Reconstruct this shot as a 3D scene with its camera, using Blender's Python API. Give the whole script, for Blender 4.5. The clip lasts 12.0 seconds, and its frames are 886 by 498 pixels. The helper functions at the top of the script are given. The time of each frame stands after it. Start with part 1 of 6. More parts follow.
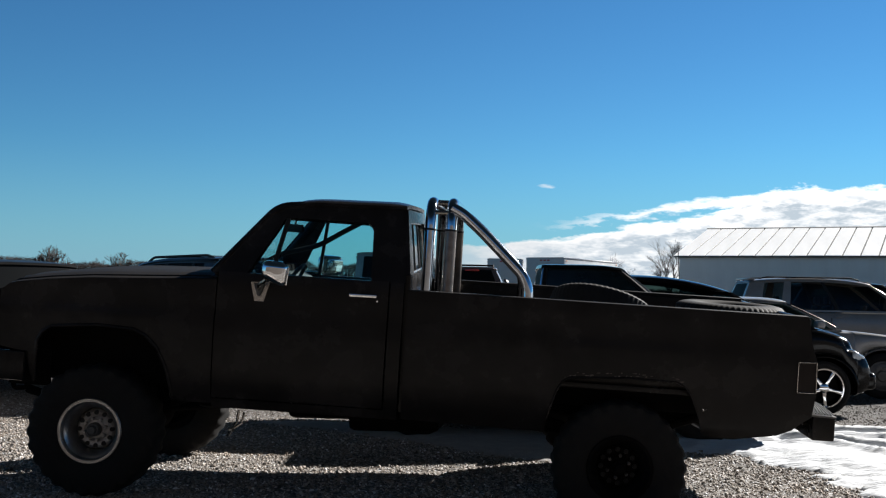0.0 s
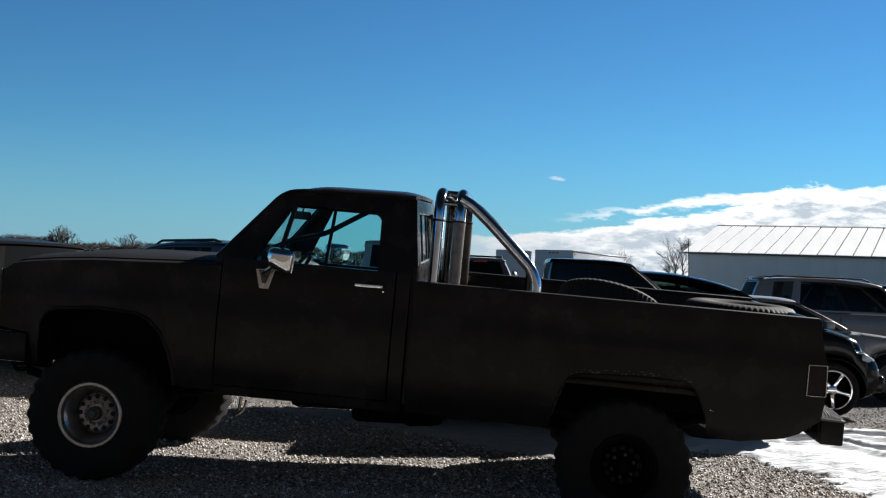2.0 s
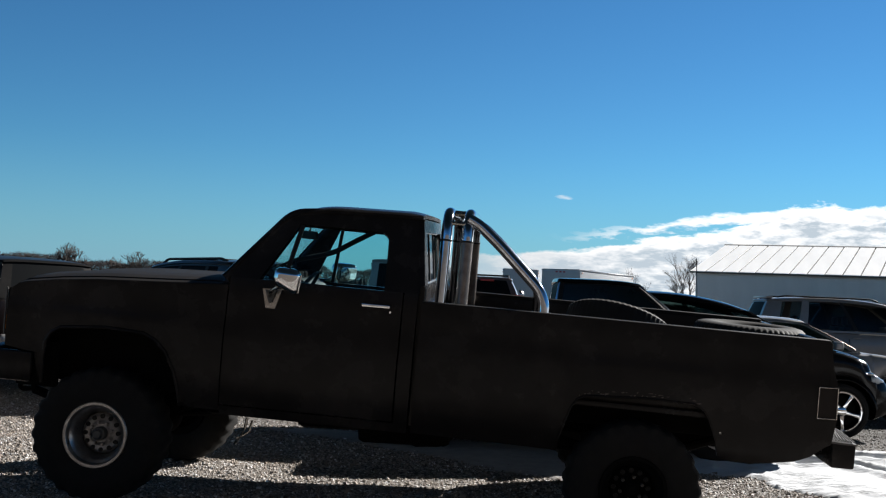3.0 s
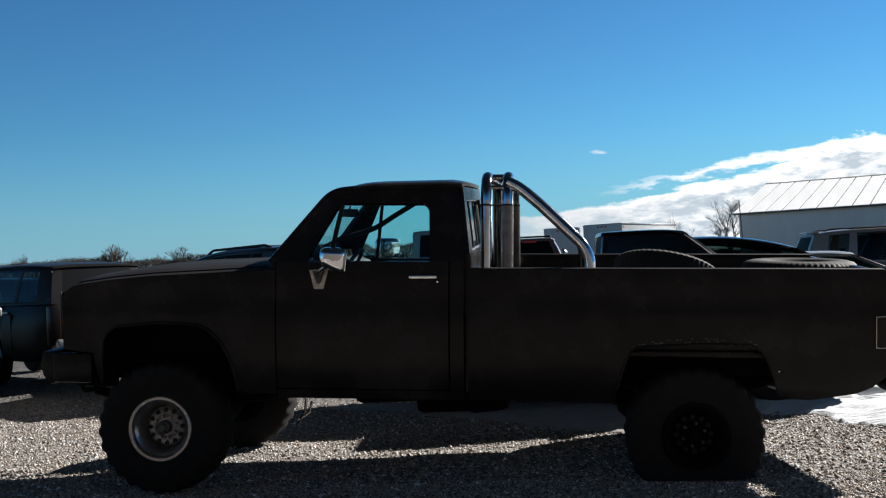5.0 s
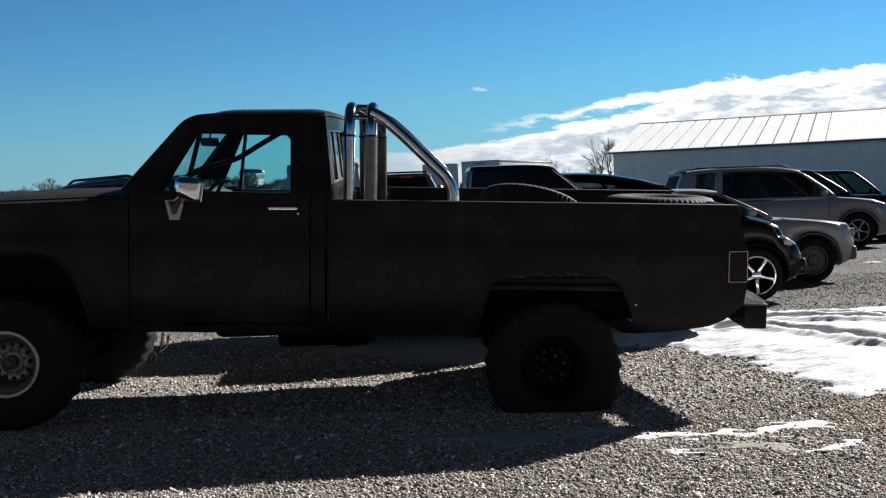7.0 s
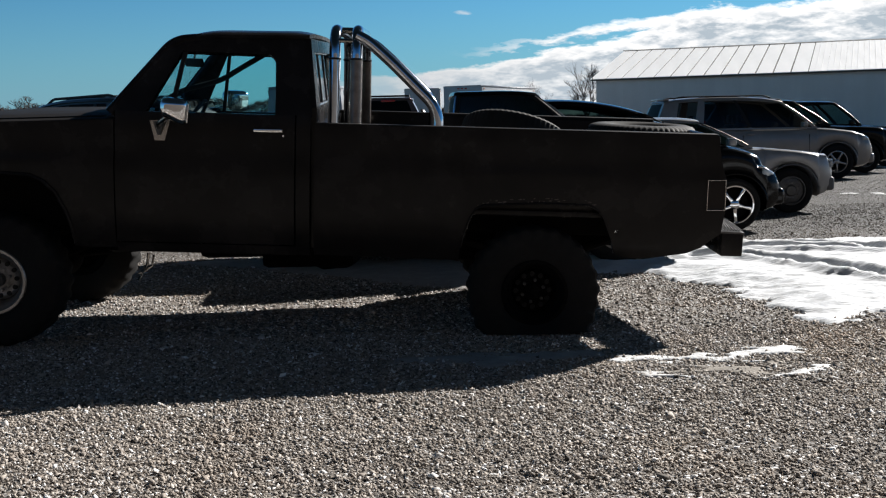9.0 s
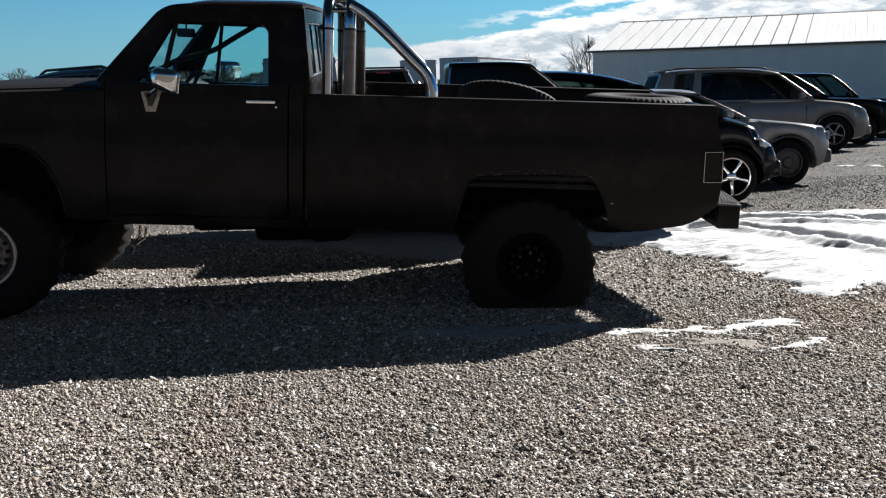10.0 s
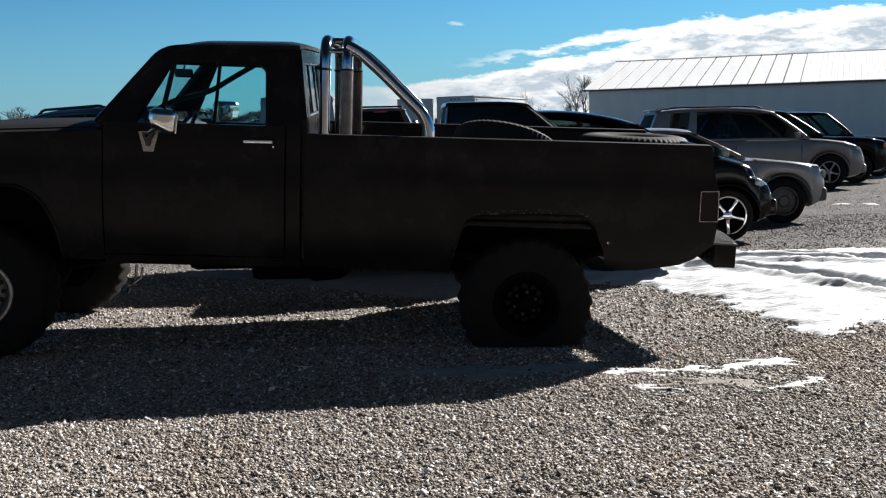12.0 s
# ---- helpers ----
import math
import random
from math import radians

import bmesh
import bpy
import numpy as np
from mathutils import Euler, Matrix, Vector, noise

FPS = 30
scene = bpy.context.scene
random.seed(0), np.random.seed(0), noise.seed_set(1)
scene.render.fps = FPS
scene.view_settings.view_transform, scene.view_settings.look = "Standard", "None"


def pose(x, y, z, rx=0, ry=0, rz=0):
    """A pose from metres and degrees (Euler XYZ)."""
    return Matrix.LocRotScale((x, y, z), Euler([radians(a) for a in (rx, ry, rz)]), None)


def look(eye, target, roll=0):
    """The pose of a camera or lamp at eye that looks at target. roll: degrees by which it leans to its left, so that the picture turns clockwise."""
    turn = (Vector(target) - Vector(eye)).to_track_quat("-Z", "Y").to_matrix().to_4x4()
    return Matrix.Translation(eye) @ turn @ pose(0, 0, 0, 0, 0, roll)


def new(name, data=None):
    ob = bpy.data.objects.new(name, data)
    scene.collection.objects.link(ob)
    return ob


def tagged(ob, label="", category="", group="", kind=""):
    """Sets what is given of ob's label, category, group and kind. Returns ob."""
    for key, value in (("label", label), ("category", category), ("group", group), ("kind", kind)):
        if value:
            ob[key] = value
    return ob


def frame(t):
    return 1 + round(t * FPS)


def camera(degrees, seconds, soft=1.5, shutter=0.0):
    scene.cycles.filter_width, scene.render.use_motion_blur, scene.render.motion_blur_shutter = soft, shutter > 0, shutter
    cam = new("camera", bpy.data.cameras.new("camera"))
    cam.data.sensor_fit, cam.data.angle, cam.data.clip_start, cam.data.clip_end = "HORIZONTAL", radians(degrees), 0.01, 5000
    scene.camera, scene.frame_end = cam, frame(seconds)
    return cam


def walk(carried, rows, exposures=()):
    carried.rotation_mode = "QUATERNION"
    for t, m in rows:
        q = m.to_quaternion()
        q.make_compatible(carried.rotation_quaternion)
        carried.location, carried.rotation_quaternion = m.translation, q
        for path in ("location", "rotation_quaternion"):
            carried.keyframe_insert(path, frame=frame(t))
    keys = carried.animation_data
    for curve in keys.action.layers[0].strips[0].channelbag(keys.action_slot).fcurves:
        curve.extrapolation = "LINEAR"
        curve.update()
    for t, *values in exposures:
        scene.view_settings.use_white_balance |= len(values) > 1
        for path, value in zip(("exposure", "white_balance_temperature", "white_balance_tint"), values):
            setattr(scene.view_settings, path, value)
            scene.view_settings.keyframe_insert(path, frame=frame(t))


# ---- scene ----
cam = camera(45.0, 12.0, soft=1.2)
PATH = [
    (0, (-0.798, -6.717, 1.303), (-0.892, -4.721, 1.392), 1.0),
    (0.5, (-0.793, -6.706, 1.303), (-0.894, -4.71, 1.373), 1.4),
    (1, (-0.796, -6.682, 1.309), (-0.898, -4.685, 1.356), 1.7),
    (1.5, (-0.796, -6.648, 1.313), (-0.901, -4.651, 1.359), 2.2),
    (2, (-0.797, -6.631, 1.319), (-0.907, -4.635, 1.388), 2.5),
    (2.5, (-0.793, -6.62, 1.322), (-0.913, -4.626, 1.415), 2.8),
    (2.7, (-0.797, -6.611, 1.33), (-0.917, -4.617, 1.433), 2.7),
    (4.3, (-0.813, -6.59, 1.328), (-0.973, -4.599, 1.429), 2.4),
    (4.5, (-0.809, -6.624, 1.326), (-0.976, -4.633, 1.409), 1.5),
    (4.7, (-0.805, -6.624, 1.334), (-0.984, -4.633, 1.394), -0.1),
    (5, (-0.818, -6.607, 1.321), (-1.017, -4.618, 1.365), -2.7),
    (5.2, (-0.809, -6.586, 1.349), (-1.026, -4.6, 1.441), -3.0),
    (5.3, (-0.79, -6.579, 1.352), (-0.9875, -4.597, 1.483), -4.75),
    (5.4, (-0.77, -6.571, 1.355), (-0.968, -4.59, 1.542), -6.8),
    (5.5, (-0.734, -6.593, 1.347), (-0.921, -4.611, 1.545), -7.7),
    (5.6, (-0.74, -6.594, 1.349), (-0.91, -4.609, 1.516), -7.5),
    (5.7, (-0.735, -6.589, 1.337), (-0.888, -4.597, 1.436), -7.2),
    (5.8, (-0.724, -6.584, 1.326), (-0.86, -4.589, 1.369), -6.4),
    (6, (-0.719, -6.6, 1.302), (-0.816, -4.602, 1.291), -5.3),
    (6.2, (-0.717, -6.568, 1.32), (-0.779, -4.569, 1.315), -3.7),
    (6.5, (-0.735, -6.608, 1.308), (-0.747, -4.608, 1.31), -2.5),
    (7, (-0.715, -6.507, 1.294), (-0.696, -4.509, 1.209), -2.1),
    (7.2, (-0.704, -6.502, 1.297), (-0.68, -4.506, 1.174), -1.8),
    (8.8, (-0.713, -6.621, 1.307), (-0.669, -4.633, 1.097), -1.4),
    (9, (-0.735, -6.597, 1.294), (-0.683, -4.61, 1.069), -1.2),
    (9.5, (-0.734, -6.571, 1.287), (-0.678, -4.59, 1.022), -1.2),
    (10, (-0.725, -6.545, 1.288), (-0.667, -4.565, 1.012), -1.2),
    (10.5, (-0.713, -6.522, 1.289), (-0.655, -4.539, 1.032), -1.3),
    (11, (-0.72, -6.532, 1.285), (-0.658, -4.547, 1.047), -1.2),
    (11.5, (-0.726, -6.538, 1.289), (-0.661, -4.551, 1.069), -1.2),
    (12, (-0.721, -6.546, 1.297), (-0.656, -4.558, 1.091), -1.2),
]
walk(cam, [(t, look(eye, target, roll)) for t, eye, target, roll in PATH], [(0, 1.0), (2.5, 1.0), (4.5, 0.87), (5.0, 1.03), (6.0, 1.0), (6.5, 0.68), (7.0, 1.0), (9.0, 0.78), (9.5, 0.98), (12, 1.0)])

# ---------------------------------------------------------------- sky, sun
SUN_AZ = math.atan2(1.15, 1.05)          # from +y towards +x
SUN_EL = radians(30.3)
world = bpy.data.worlds.new("sky")
scene.world = world
world.use_nodes = True
wn = world.node_tree.nodes
wl = world.node_tree.links
wn.clear()


def wmath(op, a, b=None, c=None, clamp=False):
    n = wn.new("ShaderNodeMath")
    n.operation = op
    n.use_clamp = clamp
    for i, v in enumerate((a, b, c)):
        if v is None:
            continue
        if isinstance(v, (int, float)):
            n.inputs[i].default_value = v
        else:
            wl.new(v, n.inputs[i])
    return n.outputs[0]


def build_world():
    sky = wn.new("ShaderNodeTexSky")
    sky.sky_type = "NISHITA"
    sky.sun_disc = False
    sky.sun_elevation = SUN_EL
    sky.sun_rotation = SUN_AZ
    sky.altitude = 250
    sky.air_density = 1.0
    sky.dust_density = 0.0
    sky.ozone_density = 3.0
    co = wn.new("ShaderNodeTexCoord")
    sep = wn.new("ShaderNodeSeparateXYZ")
    wl.new(co.outputs["Generated"], sep.inputs[0])
    x, y, z = sep.outputs
    az = wmath("ARCTAN2", x, y)
    el = wmath("ARCSINE", z)
    # cloud coordinates: long in azimuth, flat in elevation
    com = wn.new("ShaderNodeCombineXYZ")
    wl.new(wmath("MULTIPLY", az, 11.0), com.inputs[0])
    wl.new(wmath("MULTIPLY", el, 34.0), com.inputs[1])
    com.inputs[2].default_value = 3.7
    n1 = wn.new("ShaderNodeTexNoise")
    wl.new(com.outputs[0], n1.inputs["Vector"])
    n1.inputs["Scale"].default_value = 1.3
    n1.inputs["Detail"].default_value = 9
    n1.inputs["Roughness"].default_value = 0.58
    n2 = wn.new("ShaderNodeTexNoise")
    wl.new(com.outputs[0], n2.inputs["Vector"])
    n2.inputs["Scale"].default_value = 3.1
    n2.inputs["Detail"].default_value = 8
    n2.inputs["Roughness"].default_value = 0.6
    # a long upper deck rises towards the sun; a lower bank lies along the horizon under it
    lump = wmath("MULTIPLY_ADD", wmath("SUBTRACT", n1.outputs[0], 0.5), 0.020, wmath("MULTIPLY", wmath("SUBTRACT", n2.outputs[0], 0.5), 0.024))
    deck = wmath("MINIMUM", wmath("MULTIPLY_ADD", az, 0.160, 0.0628), wmath("MULTIPLY_ADD", az, 0.020, 0.0960))
    bank = wmath("MULTIPLY_ADD", wmath("MAXIMUM", az, -0.02), 0.13, 0.0520)
    bank = wmath("MULTIPLY_ADD", wmath("MAXIMUM", wmath("SUBTRACT", az, 0.205), 0.0), 0.6, bank)
    bank = wmath("MINIMUM", bank, deck)
    thick = wmath("MULTIPLY_ADD", wmath("MAXIMUM", wmath("SUBTRACT", az, 0.03), 0.0), 0.066, 0.0032)
    deck_top = wmath("ADD", deck, wmath("MULTIPLY", lump, 0.8))
    bank_top = wmath("ADD", bank, lump)
    deck_low = wmath("MULTIPLY_ADD", lump, 1.3, wmath("SUBTRACT", deck, thick))
    upper = wmath("MULTIPLY", wmath("MULTIPLY", wmath("SUBTRACT", deck_top, el), 190.0, clamp=True), wmath("MULTIPLY", wmath("SUBTRACT", el, deck_low), 150.0, clamp=True))
    upper = wmath("MULTIPLY", upper, wmath("MULTIPLY", wmath("SUBTRACT", az, 0.020), 16.0, clamp=True))
    gaps = wmath("ADD", wmath("MULTIPLY_ADD", n1.outputs[0], 11.0, -5.6), wmath("MULTIPLY", wmath("SUBTRACT", az, 0.02), 34.0))
    upper = wmath("MULTIPLY", upper, wmath("MULTIPLY", gaps, 1.0, clamp=True))
    lower = wmath("MULTIPLY", wmath("SUBTRACT", bank_top, el), 230.0, clamp=True)
    # thinner towards the clear side
    side = wmath("MULTIPLY_ADD", az, 9.0, 0.95, clamp=True)
    dens = wmath("MAXIMUM", upper, wmath("MULTIPLY", lower, side))
    lim = wmath("MAXIMUM", wmath("MINIMUM", deck_top, wmath("MULTIPLY_ADD", upper, 9.0, bank_top)), bank_top)
    # one small lone puff
    dx = wmath("MULTIPLY", wmath("SUBTRACT", az, 0.0495), 95.0)
    dy = wmath("MULTIPLY", wmath("SUBTRACT", el, 0.1040), 360.0)
    rr = wmath("ADD", wmath("MULTIPLY", dx, dx), wmath("MULTIPLY", dy, dy))
    puff = wmath("SUBTRACT", wmath("MULTIPLY_ADD", n2.outputs[0], 4.0, -1.3), rr, clamp=True)
    dens = wmath("MAXIMUM", dens, wmath("MULTIPLY", puff, 0.6))
    # bright tops, grey undersides
    shade = wmath("MULTIPLY_ADD", n2.outputs[0], 3.6, -1.05, clamp=True)
    low = wmath("MULTIPLY", wmath("SUBTRACT", wmath("SUBTRACT", lim, el), 0.003), 75.0, clamp=True)
    shade = wmath("MULTIPLY", shade, low)
    ramp = wn.new("ShaderNodeMix")
    ramp.data_type = "RGBA"
    wl.new(shade, ramp.inputs["Factor"])
    lit = wn.new("ShaderNodeMix")
    lit.data_type = "RGBA"
    lit.inputs["A"].default_value = (12.6, 13.0, 13.4, 1)
    lit.inputs["B"].default_value = (26.0, 25.4, 25.0, 1)
    wl.new(wmath("MULTIPLY_ADD", az, 4.6, 0.12, clamp=True), lit.inputs["Factor"])
    wl.new(lit.outputs["Result"], ramp.inputs["A"])
    ramp.inputs["B"].default_value = (9.5, 11.0, 12.4, 1)
    mix = wn.new("ShaderNodeMix")
    mix.data_type = "RGBA"
    wl.new(dens, mix.inputs["Factor"])
    hs = wn.new("ShaderNodeHueSaturation")
    hs.inputs["Saturation"].default_value = 1.0
    wl.new(sky.outputs[0], hs.inputs["Color"])
    # a cold, vivid clear winter sky
    tint = wn.new("ShaderNodeMix")
    tint.data_type = "RGBA"
    tint.blend_type = "MULTIPLY"
    tint.inputs["Factor"].default_value = 1.0
    tint.inputs["B"].default_value = (0.425, 0.83, 0.995, 1)
    gm = wn.new("ShaderNodeGamma")
    gm.inputs["Gamma"].default_value = 1.25
    wl.new(hs.outputs[0], gm.inputs["Color"])
    wl.new(gm.outputs[0], tint.inputs["A"])
    # towards the zenith, above the view, dimmed and greyed to deepen the shade
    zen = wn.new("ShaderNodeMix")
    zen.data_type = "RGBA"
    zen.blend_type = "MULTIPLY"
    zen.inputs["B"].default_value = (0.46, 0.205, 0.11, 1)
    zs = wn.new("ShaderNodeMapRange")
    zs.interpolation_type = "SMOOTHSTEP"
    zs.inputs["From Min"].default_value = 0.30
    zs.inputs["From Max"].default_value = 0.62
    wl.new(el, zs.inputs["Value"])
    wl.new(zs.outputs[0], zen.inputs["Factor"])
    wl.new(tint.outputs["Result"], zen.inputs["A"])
    # pale haze low over the horizon
    haze = wn.new("ShaderNodeMix")
    haze.data_type = "RGBA"
    hz = wmath("POWER", wmath("SUBTRACT", 1.0, wmath("MULTIPLY", el, 7.0, clamp=True)), 1.6)
    wl.new(wmath("MULTIPLY", hz, 0.85), haze.inputs["Factor"])
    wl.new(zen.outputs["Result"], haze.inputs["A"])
    haze.inputs["B"].default_value = (3.5, 6.8, 10.3, 1)
    wl.new(haze.outputs["Result"], mix.inputs["A"])
    wl.new(ramp.outputs["Result"], mix.inputs["B"])
    bg = wn.new("ShaderNodeBackground")
    bg.inputs["Strength"].default_value = 0.029
    wl.new(mix.outputs["Result"], bg.inputs["Color"])
    out = wn.new("ShaderNodeOutputWorld")
    wl.new(bg.outputs[0], out.inputs[0])


build_world()
sun_data = bpy.data.lights.new("sun", "SUN")
sun_data.energy = 5.0
sun_data.angle = radians(0.55)
sun_data.color = (1.0, 0.965, 0.925)
sun = new("sun", sun_data)
SUN_DIR = Vector((math.sin(SUN_AZ) * math.cos(SUN_EL), math.cos(SUN_AZ) * math.cos(SUN_EL), math.sin(SUN_EL)))
sun.matrix_world = look(SUN_DIR * 60, (0, 0, 0))


# ---------------------------------------------------------------- materials
def material(name, color, rough=0.5, metal=0.0, vary=0.0, scale=6.0, bump=0.0, bump_scale=60.0, dirt=None, dirt_amount=0.0, dirt_scale=2.5, coat=0.0, island=0.0, stretch=None, spec=0.5):
    m = bpy.data.materials.new(name)
    m.use_nodes = True
    nt = m.node_tree
    b = nt.nodes["Principled BSDF"]
    b.inputs["Base Color"].default_value = (*color, 1)
    b.inputs["Roughness"].default_value = rough
    b.inputs["Metallic"].default_value = metal
    b.inputs["Specular IOR Level"].default_value = spec
    b.inputs["Coat Weight"].default_value = coat
    b.inputs["Coat Roughness"].default_value = 0.06
    co = nt.nodes.new("ShaderNodeTexCoord")
    vec = co.outputs["Object"]
    if stretch:
        mp = nt.nodes.new("ShaderNodeMapping")
        mp.inputs["Scale"].default_value = stretch
        nt.links.new(vec, mp.inputs["Vector"])
        vec = mp.outputs[0]
    col = None
    if vary:
        n = nt.nodes.new("ShaderNodeTexNoise")
        n.inputs["Scale"].default_value = scale
        n.inputs["Detail"].default_value = 7
        n.inputs["Roughness"].default_value = 0.62
        nt.links.new(vec, n.inputs["Vector"])
        r = nt.nodes.new("ShaderNodeMapRange")
        r.inputs["From Min"].default_value = 0.3
        r.inputs["From Max"].default_value = 0.7
        r.inputs["To Min"].default_value = 1 - vary
        r.inputs["To Max"].default_value = 1 + vary
        nt.links.new(n.outputs[0], r.inputs["Value"])
        mx = nt.nodes.new("ShaderNodeMix")
        mx.data_type = "RGBA"
        mx.blend_type = "MULTIPLY"
        mx.inputs["Factor"].default_value = 1
        mx.inputs["A"].default_value = (*color, 1)
        nt.links.new(r.outputs[0], mx.inputs["B"])
        col = mx.outputs["Result"]
        rr = nt.nodes.new("ShaderNodeMapRange")
        rr.inputs["To Min"].default_value = max(0.02, rough - 0.12 * min(1, rough * 2))
        rr.inputs["To Max"].default_value = min(1.0, rough + 0.14 * min(1, rough * 2))
        nt.links.new(n.outputs[0], rr.inputs["Value"])
        nt.links.new(rr.outputs[0], b.inputs["Roughness"])
    if island:
        g = nt.nodes.new("ShaderNodeNewGeometry")
        r = nt.nodes.new("ShaderNodeMapRange")
        r.inputs["To Min"].default_value = 1 - island
        r.inputs["To Max"].default_value = 1 + island
        nt.links.new(g.outputs["Random Per Island"], r.inputs["Value"])
        mx = nt.nodes.new("ShaderNodeMix")
        mx.data_type = "RGBA"
        mx.blend_type = "MULTIPLY"
        mx.inputs["Factor"].default_value = 1
        if col:
            nt.links.new(col, mx.inputs["A"])
        else:
            mx.inputs["A"].default_value = (*color, 1)
        nt.links.new(r.outputs[0], mx.inputs["B"])
        col = mx.outputs["Result"]
    if dirt:
        n = nt.nodes.new("ShaderNodeTexNoise")
        n.inputs["Scale"].default_value = dirt_scale
        n.inputs["Detail"].default_value = 9
        n.inputs["Roughness"].default_value = 0.7
        nt.links.new(vec, n.inputs["Vector"])
        r = nt.nodes.new("ShaderNodeMapRange")
        r.inputs["From Min"].default_value = 0.48
        r.inputs["From Max"].default_value = 0.72
        r.inputs["To Max"].default_value = dirt_amount
        nt.links.new(n.outputs[0], r.inputs["Value"])
        mx = nt.nodes.new("ShaderNodeMix")
        mx.data_type = "RGBA"
        nt.links.new(r.outputs[0], mx.inputs["Factor"])
        if col:
            nt.links.new(col, mx.inputs["A"])
        else:
            mx.inputs["A"].default_value = (*color, 1)
        mx.inputs["B"].default_value = (*dirt, 1)
        col = mx.outputs["Result"]
    if col:
        nt.links.new(col, b.inputs["Base Color"])
    if bump:
        n = nt.nodes.new("ShaderNodeTexNoise")
        n.inputs["Scale"].default_value = bump_scale
        n.inputs["Detail"].default_value = 5
        nt.links.new(vec, n.inputs["Vector"])
        bp = nt.nodes.new("ShaderNodeBump")
        bp.inputs["Strength"].default_value = bump
        bp.inputs["Distance"].default_value = 0.01
        nt.links.new(n.outputs[0], bp.inputs["Height"])
        nt.links.new(bp.outputs[0], b.inputs["Normal"])
    return m


def glass(name, tint, mirror=0.05, gloss=0.03):
    """A thin pane: each face lets tinted light through and mirrors a little."""
    m = bpy.data.materials.new(name)
    m.use_nodes = True
    nt = m.node_tree
    nt.nodes.clear()
    tr = nt.nodes.new("ShaderNodeBsdfTransparent")
    tr.inputs[0].default_value = (*tint, 1)
    gl = nt.nodes.new("ShaderNodeBsdfGlossy")
    gl.inputs["Roughness"].default_value = gloss
    gl.inputs["Color"].default_value = (0.9, 0.95, 1, 1)
    mx = nt.nodes.new("ShaderNodeMixShader")
    lw = nt.nodes.new("ShaderNodeLayerWeight")
    pw = nt.nodes.new("ShaderNodeMath")
    pw.operation = "POWER"
    pw.inputs[1].default_value = 4.0
    nt.links.new(lw.outputs["Facing"], pw.inputs[0])
    ma = nt.nodes.new("ShaderNodeMath")
    ma.operation = "MULTIPLY_ADD"
    ma.inputs[1].default_value = 0.4
    ma.inputs[2].default_value = mirror
    nt.links.new(pw.outputs[0], ma.inputs[0])
    nt.links.new(ma.outputs[0], mx.inputs[0])
    nt.links.new(tr.outputs[0], mx.inputs[1])
    nt.links.new(gl.outputs[0], mx.inputs[2])
    out = nt.nodes.new("ShaderNodeOutputMaterial")
    nt.links.new(mx.outputs[0], out.inputs[0])
    return m


def far_shade(nt, y, col):
    """Darkens far gravel's colour to imitate the stones' shaded, sun-backed sides."""
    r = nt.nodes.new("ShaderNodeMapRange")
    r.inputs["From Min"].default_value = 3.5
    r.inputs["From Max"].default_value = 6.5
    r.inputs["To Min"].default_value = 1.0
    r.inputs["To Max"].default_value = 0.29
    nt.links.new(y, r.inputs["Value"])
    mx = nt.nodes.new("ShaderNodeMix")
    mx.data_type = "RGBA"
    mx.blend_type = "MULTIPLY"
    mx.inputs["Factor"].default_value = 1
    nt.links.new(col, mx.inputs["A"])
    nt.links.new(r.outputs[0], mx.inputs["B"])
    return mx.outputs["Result"]


